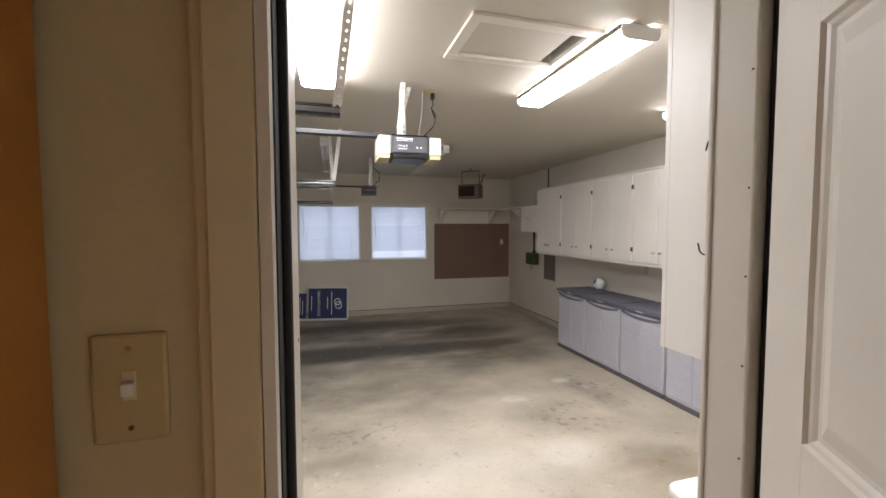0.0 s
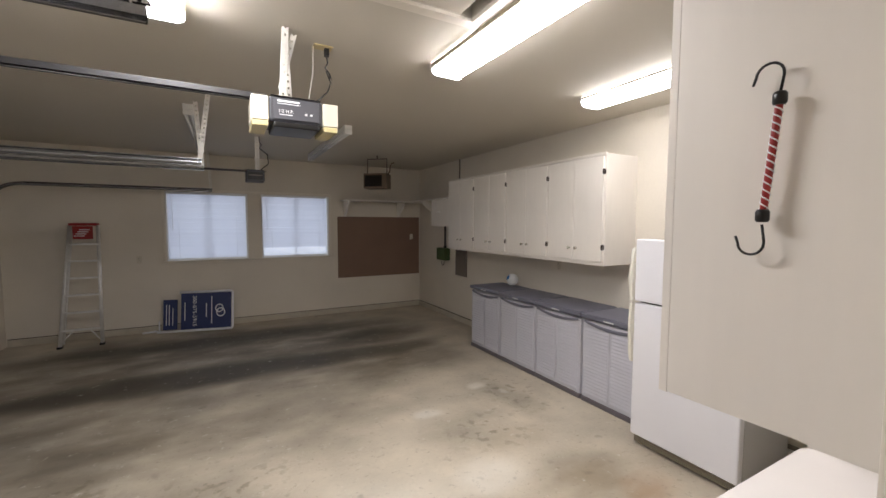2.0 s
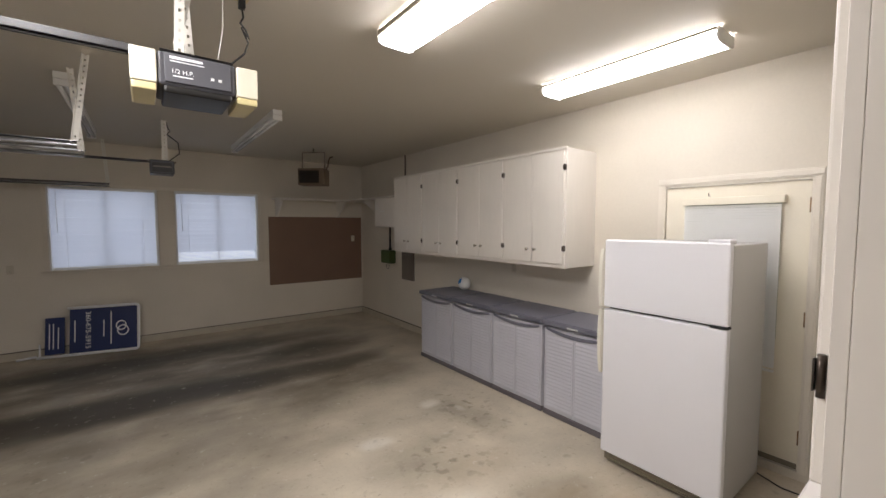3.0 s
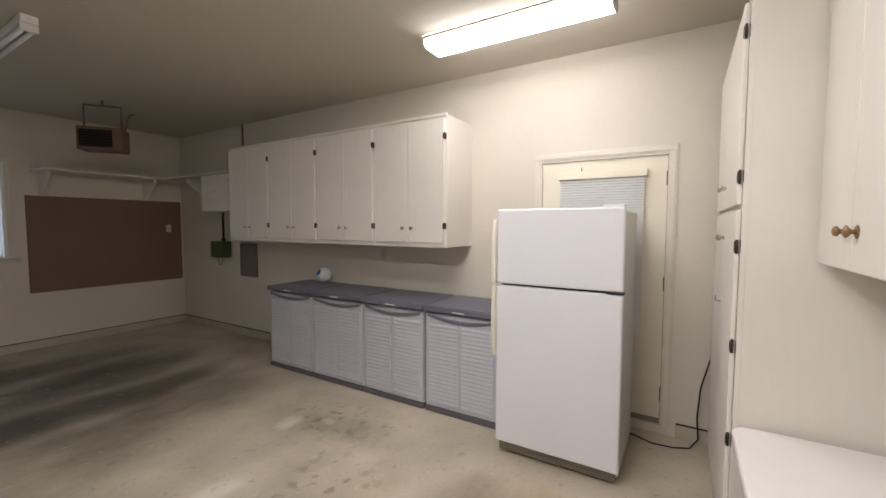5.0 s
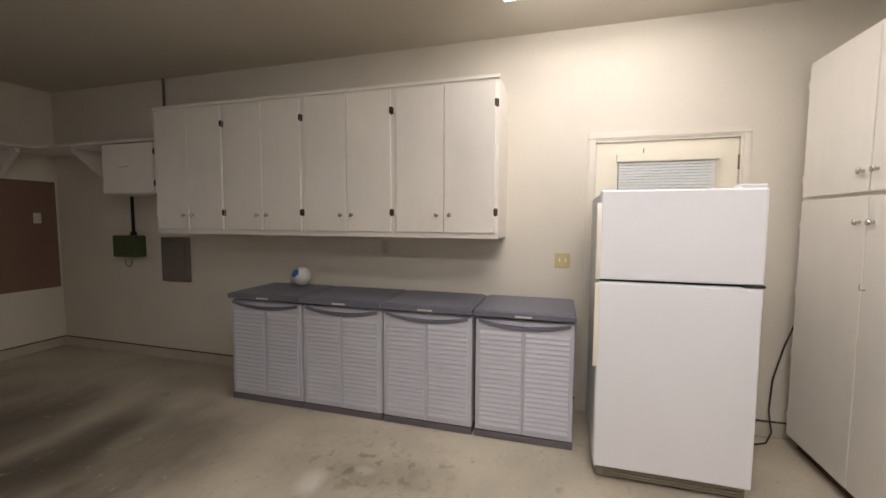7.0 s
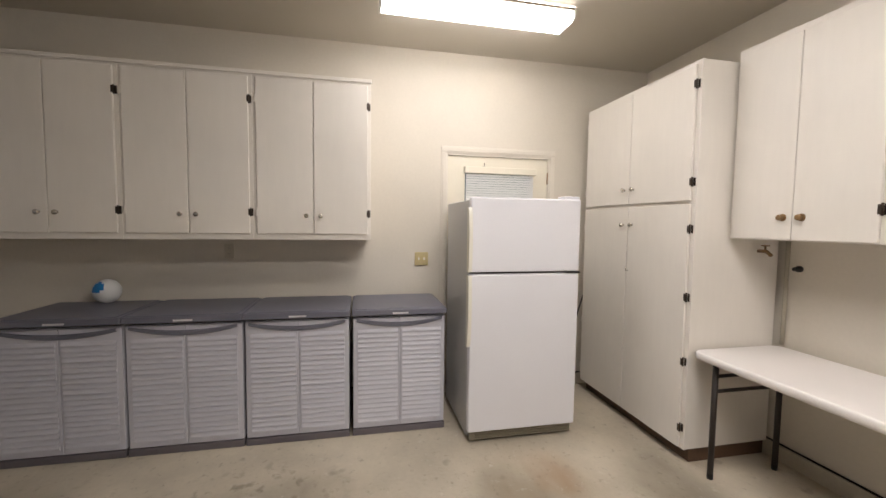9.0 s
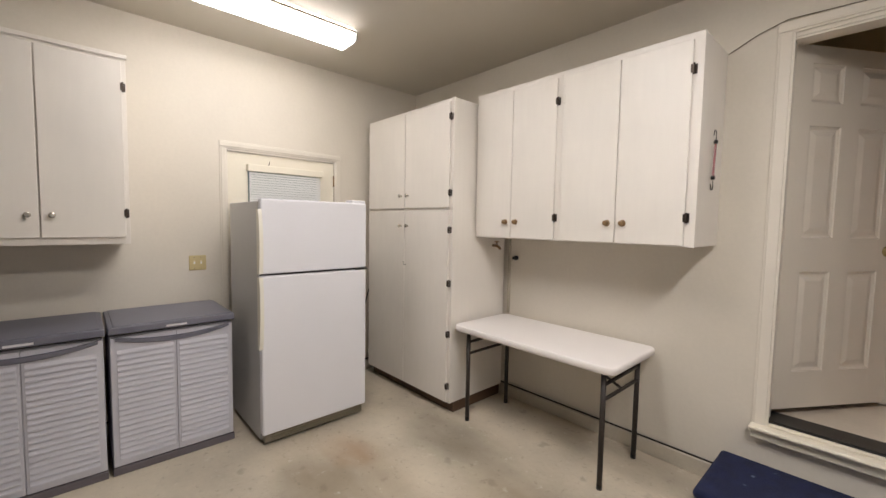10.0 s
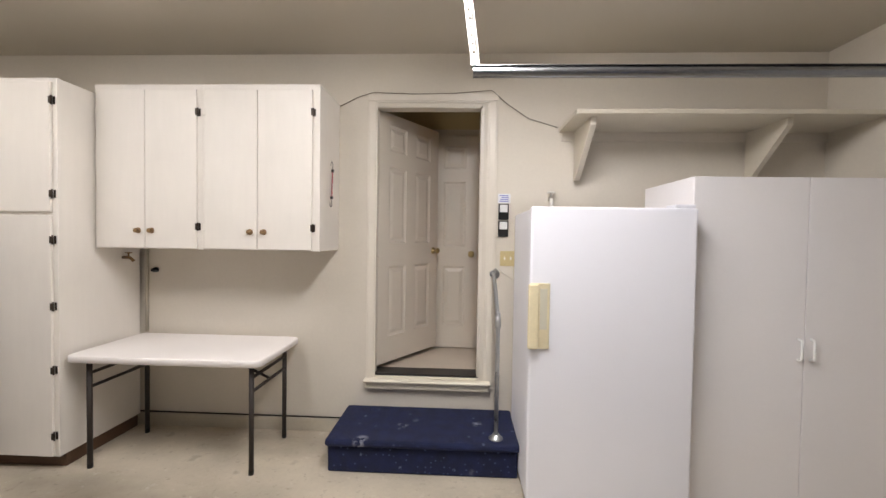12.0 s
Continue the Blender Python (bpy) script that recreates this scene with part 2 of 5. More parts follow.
# brown wood with the shadow under the tall cupboard put into its colour
TOE = mat("shade_darkened_wood", (0.1, 0.055, 0.03), 0.7, vary=0.2, scale=8)
CORK = mat("hardboard", (0.205, 0.125, 0.085), 0.7, vary=0.08, scale=2, fine=120, bump=0.3)
PANELBOX = mat("brown_grey_metal", (0.17, 0.14, 0.115), 0.5, vary=0.05)
HINGEBRASS = mat("worn_hinge_brass", (0.5, 0.4, 0.22), 0.4, 0.5, vary=0.2, scale=40)
BRASSY = mat("dull_trim", (0.2, 0.17, 0.12), 0.45, vary=0.1)
GREEN = mat("green_enamel", (0.06, 0.095, 0.028), 0.4, vary=0.12)
TABLE = mat("white_resin", (0.83, 0.79, 0.76), 0.45, vary=0.03, fine=200, bump=0.15, dist=0.001)
LEG = mat("brown_grey_steel", (0.026, 0.018, 0.014), 0.6, 0.0, vary=0.15)
IVORY = mat("ivory_plastic", (0.58, 0.47, 0.24), 0.35, vary=0.03)
WHITEP = mat("white_plastic", (0.82, 0.82, 0.8), 0.35, vary=0.03)
MELAMINE = mat("white_melamine", (0.88, 0.855, 0.855), 0.35, vary=0.02)
RED = mat("red_plastic", (0.3, 0.02, 0.02), 0.4, vary=0.12)
ALU = mat("aluminium", (0.8, 0.79, 0.77), 0.4, 0.55, vary=0.08, scale=15)
NAVY = mat("navy_sign", (0.018, 0.03, 0.105), 0.35, vary=0.05)
SIGNWHITE = mat("sign_white", (0.8, 0.8, 0.82), 0.4, vary=0.03)
CURB = mat("painted_concrete", (0.5, 0.45, 0.36), 0.65, vary=0.12, scale=5, fine=50, bump=0.4, dist=0.004)
GAP = mat("dark_gap", (0.018, 0.013, 0.009), 0.95)
HEATERM = mat("tan_metal", (0.14, 0.095, 0.058), 0.5, vary=0.1)
# each lamp's glow is set by eye to balance the room's brightness
LAMPSTRONG = mat("diffuser_strong", (0.9, 0.9, 0.9), 0.3, glow=TUBE * 0.64)
LAMPMID = mat("diffuser_middling", (0.9, 0.9, 0.9), 0.3, glow=TUBE * 0.27)
LAMPWEAK = mat("diffuser_weak", (0.9, 0.9, 0.9), 0.3, glow=TUBE * 0.17)
TUBEOFF = mat("tube_off", (0.78, 0.78, 0.78), 0.25)
FIXTURE = mat("fixture_enamel", (0.8, 0.79, 0.76), 0.4, vary=0.03)
GDOOR = mat("garage_door_paint", (0.55, 0.55, 0.54), 0.5, vary=0.06, scale=3)
BLUEP = mat("blue_plastic", (0.02, 0.1, 0.42), 0.4)
# unseen hall floor, made pale so that it throws light onto the hall walls
BOUNCEFLOOR = mat("hall_floor", (0.58, 0.51, 0.42), 0.5, vary=0.1)
GRASS = mat("lawn", (0.07, 0.1, 0.03), 0.9, vary=0.3, scale=5)
SIDING = mat("pale_siding", (0.7, 0.71, 0.73), 0.6, vary=0.04)
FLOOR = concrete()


def carpet():
    m = mat("navy_carpet", (0.009, 0.014, 0.052), 0.95, vary=0.45, scale=14, fine=400, bump=0.9, dist=0.004)
    nt = m.node_tree
    b = nt.nodes["Principled BSDF"]
    hsv = next(n for n in nt.nodes if n.type == "HUE_SAT")
    co = next(n for n in nt.nodes if n.type == "TEX_COORD")
    last = hsv.outputs[0]
    for scale, lo, hi, col, amount in ((4.2, 0.2, 0.09, (0.3, 0.31, 0.36), 0.7), (9, 0.13, 0.06, (0.16, 0.2, 0.3), 0.6), (26, 0.2, 0.1, (0.1, 0.14, 0.28), 0.5)):
        v = nt.nodes.new("ShaderNodeTexVoronoi")
        v.inputs["Scale"].default_value = scale
        v.inputs["Randomness"].default_value = 0.6 if scale > 20 else 1.0
        nt.links.new(co.outputs["Object"], v.inputs["Vector"])
        mr = nt.nodes.new("ShaderNodeMapRange")
        mr.inputs[1].default_value, mr.inputs[2].default_value, mr.inputs[4].default_value = lo, hi, amount
        nt.links.new(v.outputs["Distance"], mr.inputs[0])
        n = nt.nodes.new("ShaderNodeTexNoise")
        n.inputs["Scale"].default_value = scale * 7
        nt.links.new(co.outputs["Object"], n.inputs["Vector"])
        st = nt.nodes.new("ShaderNodeMapRange")
        st.inputs[1].default_value, st.inputs[2].default_value = (0.2, 0.3) if scale > 20 else (0.45, 0.55)
        nt.links.new(n.outputs["Fac"], st.inputs[0])
        mu = nt.nodes.new("ShaderNodeMath")
        mu.operation = "MULTIPLY"
        nt.links.new(mr.outputs[0], mu.inputs[0])
        nt.links.new(st.outputs[0], mu.inputs[1])
        mix = nt.nodes.new("ShaderNodeMix")
        mix.data_type = "RGBA"
        mix.inputs["B"].default_value = (*col, 1)
        nt.links.new(mu.outputs[0], mix.inputs["Factor"])
        nt.links.new(last, mix.inputs["A"])
        last = mix.outputs["Result"]
    nt.links.new(last, b.inputs["Base Color"])
    return m


def glass():
    m = bpy.data.materials.new("window_glass")
    m.use_nodes = True
    b = m.node_tree.nodes["Principled BSDF"]
    b.inputs["Transmission Weight"].default_value, b.inputs["Roughness"].default_value, b.inputs["IOR"].default_value = 1, 0.02, 1.45
    return m


def blind_vinyl():
    m = bpy.data.materials.new("blind_vinyl")
    m.use_nodes = True
    nt = m.node_tree
    b = nt.nodes["Principled BSDF"]
    b.inputs["Base Color"].default_value, b.inputs["Roughness"].default_value = (0.78, 0.8, 0.84, 1), 0.5
    tr = nt.nodes.new("ShaderNodeBsdfTranslucent")
    tr.inputs["Color"].default_value = (0.74, 0.77, 0.86, 1)
    mx = nt.nodes.new("ShaderNodeMixShader")
    mx.inputs[0].default_value = 0.55
    nt.links.new(b.outputs[0], mx.inputs[1])
    nt.links.new(tr.outputs[0], mx.inputs[2])
    nt.links.new(mx.outputs[0], nt.nodes["Material Output"].inputs["Surface"])
    return m


CARPET, GLASS, BLIND = carpet(), glass(), blind_vinyl()


# ---- building helpers ----
def box(bm, x0, x1, y0, y1, z0, z1, bevel=0.0, seg=2):
    x0, x1, y0, y1, z0, z1 = min(x0, x1), max(x0, x1), min(y0, y1), max(y0, y1), min(z0, z1), max(z0, z1)
    vs = [bm.verts.new((x, y, z)) for x in (x0, x1) for y in (y0, y1) for z in (z0, z1)]
    fs = [bm.faces.new([vs[i] for i in q]) for q in ((0, 1, 3, 2), (4, 6, 7, 5), (0, 4, 5, 1), (2, 3, 7, 6), (0, 2, 6, 4), (1, 5, 7, 3))]
    if bevel:
        bmesh.ops.bevel(bm, geom=list({e for f in fs for e in f.edges}), offset=bevel, segments=seg, affect="EDGES", profile=0.5)
    return bm


def B(x0, x1, y0, y1, z0, z1, bevel=0.0, seg=2):
    return box(bmesh.new(), x0, x1, y0, y1, z0, z1, bevel, seg)


def tube(bm, pts, r, n=10, caps=True):
    """A round bar along a row of points."""
    pts = [Vector(p) for p in pts]
    rings = []
    side = None
    for i, p in enumerate(pts):
        d = (pts[min(i + 1, len(pts) - 1)] - pts[max(i - 1, 0)]).normalized()
        if side is None:
            side = d.orthogonal().normalized()
        side = (side - d * side.dot(d)).normalized()
        up = d.cross(side)
        rings.append([bm.verts.new(p + r * (math.cos(a) * side + math.sin(a) * up)) for a in (2 * math.pi * k / n for k in range(n))])
    for a, b in zip(rings, rings[1:]):
        for k in range(n):
            bm.faces.new((a[k], a[(k + 1) % n], b[(k + 1) % n], b[k])).smooth = True
    if caps:
        bm.faces.new(rings[0][::-1])
        bm.faces.new(rings[-1])
    return bm


def T(pts, r, n=10):
    return tube(bmesh.new(), pts, r, n)


def lathe(bm, base, axis, profile, n=16):
    """A turned shape: profile holds (distance along the axis, radius)."""
    base, axis = Vector(base), Vector(axis).normalized()
    u = axis.orthogonal().normalized()
    v = axis.cross(u)
    rings = [[bm.verts.new(base + axis * h + r * (math.cos(2 * math.pi * k / n) * u + math.sin(2 * math.pi * k / n) * v)) for k in range(n)] for h, r in profile]
    for a, b in zip(rings, rings[1:]):
        for k in range(n):
            bm.faces.new((a[k], a[(k + 1) % n], b[(k + 1) % n], b[k])).smooth = True
    bm.faces.new(rings[0][::-1])
    bm.faces.new(rings[-1])
    return bm


def arc(c, r, a0, a1, u, v, n=8):
    c, u, v = Vector(c), Vector(u), Vector(v)
    return [c + r * (math.cos(radians(a0 + (a1 - a0) * k / n)) * u + math.sin(radians(a0 + (a1 - a0) * k / n)) * v) for k in range(n + 1)]


ORIGIN = {}


def thing(name, base, label, category, group=""):
    ob = tagged(new(name), label, category, group)
    ob.location = base
    ORIGIN[ob] = Vector(base)
    return ob


def part(name, bm, material, parent=None, label=""):
    """One mesh under a thing or a part, drawn in the world's own metres."""
    bmesh.ops.recalc_face_normals(bm, faces=bm.faces)
    me = bpy.data.meshes.new(name)
    org = ORIGIN.get(parent, Vector((0, 0, 0)))
    bmesh.ops.translate(bm, verts=bm.verts, vec=-org)
    bm.to_mesh(me)
    bm.free()
    me.materials.append(material)
    ob = new(name, me)
    ob.parent = parent
    ORIGIN[ob] = org
    if label:
        ob["label"] = label
    return ob


def structure(name, bm, material, label="", category=""):
    ob = part(name, bm, material)
    return tagged(ob, label, category, kind="structure")


def single(name, bm, material, label, category, group=""):
    """A thing of one mesh, with its origin at its base."""
    vs = [v.co.copy() for v in bm.verts]
    lo = Vector((sum(v.x for v in vs) / len(vs), sum(v.y for v in vs) / len(vs), min(v.z for v in vs)))
    bmesh.ops.translate(bm, verts=bm.verts, vec=-lo)
    ob = part(name, bm, material)
    ob.location = lo
    return tagged(ob, label, category, group)


def words(name, text, size, m, material, parent):
    """Flat lettering of the built-in font, as a mesh, at the pose m in the world."""
    cu = bpy.data.curves.new(name, "FONT")
    cu.body, cu.size, cu.extrude, cu.align_x, cu.align_y = text, size, 0.0006, "CENTER", "CENTER"
    tmp = new("lettering_curve", cu)
    bpy.context.view_layer.update()
    me = bpy.data.meshes.new_from_object(tmp.evaluated_get(bpy.context.evaluated_depsgraph_get()))
    bpy.data.objects.remove(tmp)
    me.transform(Matrix.Translation(-ORIGIN[parent]) @ m)
    me.materials.clear()
    me.materials.append(material)
    ob = new(name, me)
    ob.parent = parent
    ORIGIN[ob] = ORIGIN[parent]
    return ob


# ---- shell of the garage ----
XL, XR, YE, YF, H = -2.65, 3.87, 0.53, 8.33, 2.93
YH, FH = 0.385, 0.445            # the hall's face of the entry wall, the hall's floor
DX0, DX1, DTOP = -0.15, 0.724, 2.55   # entry opening

structure("floor", B(XL - 0.5, XR + 0.1, YE - 0.02, YF + 0.1, -0.15, 0), FLOOR, "worn stained concrete garage floor with tyre marks and painted-in shade", "floor")


def wall_with_holes(along, fixed0, fixed1, a0, a1, z0, z1, holes):
    """A wall along x or y, built of blocks round its openings (a0, a1, z0, z1)."""
    bm = bmesh.new()
    cuts = sorted({a0, a1, *(h[0] for h in holes), *(h[1] for h in holes)})
    for s, e in zip(cuts, cuts[1:]):
        mid = (s + e) / 2
        spans, low = [], z0
        for h in sorted((h for h in holes if h[0] < mid < h[1]), key=lambda h: h[2]):
            if h[2] > low:
                spans.append((low, h[2]))
            low = h[3]
        if low < z1:
            spans.append((low, z1))
        for lo, hi in spans:
            if along == "x":
                box(bm, s, e, fixed0, fixed1, lo, hi)
            else:
                box(bm, fixed0, fixed1, s, e, lo, hi)
    bmesh.ops.remove_doubles(bm, verts=bm.verts, dist=0.0005)
    return bm


WIN = [(-0.71, 0.50), (0.716, 1.913)]
WZ0, WZ1 = 1.15, 2.295
SY0, SY1, SZ0, SZ1 = 1.5, 2.457, 0.06, 2.095
GD = [(1.76, 4.47), (5.0, 7.9)]
GZ = 2.27
structure("wall_north", wall_with_holes("x", YF, YF + 0.15, XL - 0.15, XR + 0.15, -0.1, H + 0.1, [(a, b, WZ0, WZ1) for a, b in WIN]), WALL, "cream painted drywall with two windows", "wall")
structure("wall_east", wall_with_holes("y", XR, XR + 0.15, YE, YF, -0.1, H + 0.1, [(SY0, SY1, SZ0, SZ1)]), WALL, "cream painted drywall behind the cabinets", "wall")
structure("wall_south", wall_with_holes("x", YH, YE, XL - 0.15, XR + 0.15, -0.1, H + 0.1, [(DX0, DX1, FH, DTOP)]), WALL, "cream painted drywall with the entry door", "wall")
structure("wall_west", wall_with_holes("y", XL - 0.15, XL, YE, YF, -0.1, H + 0.1, [(a, b, -0.1, GZ) for a, b in GD]), WALL, "cream painted drywall round the garage doors", "wall")
HX0, HX1, HY0, HY1 = 0.71, 1.37, 1.95, 2.37
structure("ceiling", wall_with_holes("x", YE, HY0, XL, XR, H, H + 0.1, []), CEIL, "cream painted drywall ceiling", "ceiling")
cb = bmesh.new()
box(cb, XL, XR, HY1, YF, H, H + 0.1)
box(cb, XL, HX0, HY0, HY1, H, H + 0.1)
box(cb, HX1, XR, HY0, HY1, H, H + 0.1)
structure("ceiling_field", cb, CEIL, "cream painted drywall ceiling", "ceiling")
# black sheet put over the opening for the darkness of the attic
structure("attic_dark_sheet", B(HX0 - 0.2, HX1 + 0.2, HY0 - 0.2, HY1 + 0.2, H + 0.22, H + 0.26), GAP, "black sheet standing in for the unlit attic above the hatch", "attic")

# concrete kerb under the drywall, with the dark joint above it
for nm, a in (("baseboard_north", (XL + 0.02, XR, YF - 0.03, YF - 0.001)), ("baseboard_south", (0.9, XR - 0.031, YE + 0.001, YE + 0.03)),):
    structure(nm, B(*a, 0, 0.1, 0.006), CURB, "painted concrete kerb along the wall", "kerb")
    y0, y1 = (a[2] + 0.012, a[3]) if a[2] > 4 else (a[2], a[3] - 0.012)
    structure(nm.replace("baseboard", "joint"), B(a[0], a[1], y0, y1, 0.101, 0.106), GAP, "dark joint above the kerb", "joint")
for y0, y1 in ((YE + 0.031, SY0 - 0.09), (SY1 + 0.09, YF - 0.031)):
    structure("baseboard_east", B(XR - 0.03, XR - 0.001, y0, y1, 0, 0.1, 0.006), CURB, "painted concrete kerb along the wall", "kerb")
    structure("joint_east", B(XR - 0.018, XR - 0.001, y0, y1, 0.101, 0.106), GAP, "dark joint above the kerb", "joint")


def casing(name, along, face, out, a0, a1, z0, z1, w, t, material, bottom=False, label="painted wooden door casing"):
    """Moulded boards round an opening on the plane 'face', standing out by t."""
    ob = thing(name, (0, 0, 0), label, "trim")
    ob["kind"] = "structure"
    def put(n, s, e, lo, hi):
        for k, (inset, dep) in enumerate(((0.0, 0.6), (0.012, 1.0))):
            f0, f1 = face, face + out * t * dep
            cut = inset if k else 0
            b = (s + cut, e - cut)
            lz, hz = lo + (cut if hi - lo < 0.2 else 0), hi - (cut if hi - lo < 0.2 else 0)
            if hi - lo < 0.2:
                b = (s, e)
            bm = B(b[0], b[1], f0, f1, lz, hz, 0.003) if along == "x" else B(f0, f1, b[0], b[1], lz, hz, 0.003)
            part(n if not k else n + "_bead", bm, material, ob)
    put("jamb_board", a0 - w, a0, z0, z1)
    put("jamb_board", a1, a1 + w, z0, z1)
    put("head_board", a0 - w, a1 + w, z1, z1 + w)
    if bottom:
        put("foot_board", a0 - w, a1 + w, z0 - w, z0)
    return ob


# entry doorway: casings, jambs with their stops and the dark seal, threshold
casing("trim_entry", "x", YE + 0.001, 1, DX0 - 0.026, DX1 - 0.058, 0.37, DTOP + 0.008, 0.075, 0.018, TRIM)
structure("wall_hall_front", wall_with_holes("x", YH - 0.004, YH - 0.0005, -0.42, 1.3, FH, 2.86, [(DX0, DX1, FH, DTOP)]), HALLPAINT, "cream yellow painted hall wall", "wall")
casing("trim_hall", "x", YH - 0.005, -1, DX0 + 0.012, DX1 + 0.004, FH, DTOP - 0.012, 0.075, 0.018, HALLTRIM)
jamb = thing("door_frame", (DX0, YE, FH), "painted entry door frame with a dark rubber seal", "door frame")
jamb["kind"] = "structure"
# latch side: broad stop with the seal in front of it
# carried over the casing's edge, its pale trim standing for the light there
part("jamb", B(DX0 + 0.001, DX0 + 0.014, YH - 0.0235, YE + 0.004, FH, DTOP - 0.002), TRIM, jamb)
part("stop", B(DX0 + 0.015, DX0 + 0.027, YH + 0.056, YE + 0.002, FH, DTOP - 0.03, 0.003), TRIM, jamb)
part("seal", B(DX0 + 0.015, DX0 + 0.027, YH + 0.043, YH + 0.055, FH + 0.02, DTOP - 0.03, 0.004), GASKET, jamb, "black rubber weather seal")
# thin black strip put in for the shade inside the rebate
part("rebate_shade_strip", B(DX0 + 0.013, DX0 + 0.016, YH + 0.004, YH + 0.042, FH, DTOP - 0.03), GASKET, jamb)
# hinge side: a narrow stop behind the leaf, with the foam seal in the corner
part("jamb", B(DX1 - 0.007, DX1 - 0.001, YH - 0.005, YE + 0.004, FH, DTOP - 0.002), TRIM, jamb)
part("stop", B(DX1 - 0.054, DX1 - 0.0075, 0.449, YE + 0.002, FH, DTOP - 0.015, 0.004, 3), TRIM, jamb)
part("seal", B(DX1 - 0.026, DX1 - 0.0075, 0.437, 0.448, FH + 0.02, DTOP - 0.03, 0.003), GASKET, jamb, "black rubber weather seal")
for z in (0.72, 0.96, 1.2, 1.37, 1.55, 1.72, 1.885, 2.1, 2.3):
    part("nail", lathe(bmesh.new(), (DX1 - 0.054, 0.458, z), (-1, 0, 0), ((-0.002, 0.0022), (0.0006, 0.0022)), 8), HINGE, jamb)
for z in (0.75, 1.2, 1.65, 2.1):
    part("nail", lathe(bmesh.new(), (DX0 + 0.027, YE - 0.03, z), (1, 0, 0), ((-0.002, 0.003), (0.0008, 0.003)), 8), HINGE, jamb)
for z in (0.71, 1.555, 2.32):
    plate = part("hinge_leaf", B(DX1 - 0.0095, DX1 - 0.0071, YH + 0.006, YH + 0.046, z - 0.05, z + 0.05, 0.001), HINGEBRASS, jamb, "worn cream-brass butt hinge leaf")
    for dz, dy in ((-0.034, 0.018), (-0.012, 0.032), (0.012, 0.018), (0.034, 0.032)):
        part("screw", lathe(bmesh.new(), (DX1 - 0.0095, YH + dy, z + dz), (-1, 0, 0), ((-0.001, 0.0045), (0.0008, 0.004), (0.0009, 0.002)), 8), OLDBRASS, plate)
part("head", B(DX0 + 0.001, DX1 - 0.001, YH - 0.005, YE + 0.004, DTOP - 0.014, DTOP - 0.001), TRIM, jamb)
part("head_stop", B(DX0 + 0.028, DX1 - 0.055, YH + 0.062, YE + 0.002, DTOP - 0.028, DTOP - 0.015, 0.003), TRIM, jamb)
part("threshold", B(DX0 + 0.001, DX1 - 0.001, YH - 0.02, YE + 0.002, FH + 0.001, FH + 0.018, 0.005), BLACK, jamb, "dark bronze threshold")
sill = thing("door_sill", (0.235, YE, 0.35), "cream painted wooden sill under the entry door", "sill")
sill["kind"] = "structure"
part("nosing", B(DX0 - 0.075, DX1 + 0.022, YE + 0.001, 0.61, 0.411, 0.432, 0.009, 3), CREAM, sill)
part("apron", B(DX0 - 0.065, DX1 + 0.012, YE + 0.001, 0.578, 0.357, 0.405, 0.006), CREAM, sill)
part("sill_top", B(DX0 + 0.03, DX1 - 0.06, YE - 0.03, YE + 0.02, 0.433, 0.449, 0.004), CREAM, sill)


def panel_door(name, width, height, thick, label):
    """Six-panel door in its own axes: hinge edge on x = 0, the leaf along +x, thickness along y, foot at z = 0."""
    door = thing(name, (0, 0, 0), label, "door")
    door["kind"] = "structure"
    st, mid = 0.125, 0.12
    rows = [(0.215, 0.80), (0.995, 1.62), (1.75, height - 0.095)]
    cols = [(st, width / 2 - mid / 2), (width / 2 + mid / 2, width - st)]
    bm = bmesh.new()
    for a, b in ((0, st), (width / 2 - mid / 2, width / 2 + mid / 2), (width - st, width)):
        box(bm, a, b, 0, thick, 0, height)
    edges = [0] + [z for r in rows for z in r] + [height]
    for a, b in zip(edges[0::2], edges[1::2]):
        for c in cols:
            box(bm, *c, 0.0002, thick - 0.0002, a, b)
    part("slab", bm, DOORP, door)
    for z0, z1 in rows:
        for x0, x1 in cols:
            bm = bmesh.new()
            for y, s in ((0.0, 1), (thick, -1)):
                steps = ((0.0, 0.0), (0.004, 0.006), (0.010, 0.008), (0.016, 0.012), (0.024, 0.012), (0.050, 0.004), (0.054, 0.003))
                loops = [[bm.verts.new(p) for p in ((x0 + i, y + s * d, z0 + i), (x1 - i, y + s * d, z0 + i), (x1 - i, y + s * d, z1 - i), (x0 + i, y + s * d, z1 - i))] for i, d in steps]
                for a, b in zip(loops, loops[1:]):
                    for k in range(4):
                        bm.faces.new((a[k], a[(k + 1) % 4], b[(k + 1) % 4], b[k]))
                bm.faces.new(loops[-1])
            part("panel", bm, DOORP, door)
    for y, s in ((0, -1), (thick, 1)):
        part("knob", lathe(bmesh.new(), (width - 0.065, y, 0.92), (0, s, 0), ((0, 0.032), (0.006, 0.032), (0.01, 0.013), (0.032, 0.012), (0.04, 0.022), (0.052, 0.028), (0.063, 0.024), (0.068, 0.01)), 18), BRASS, door, "polished brass knob")
    part("latch_plate", B(width, width + 0.001, thick / 2 - 0.012, thick / 2 + 0.012, 0.89, 0.95), BRASS, door)
    return door


# the leaf turns on the hall side of its hinge edge
entry = panel_door("door_1", 0.80, 2.055, 0.042, "open cream six-panel entry door with brass knob")
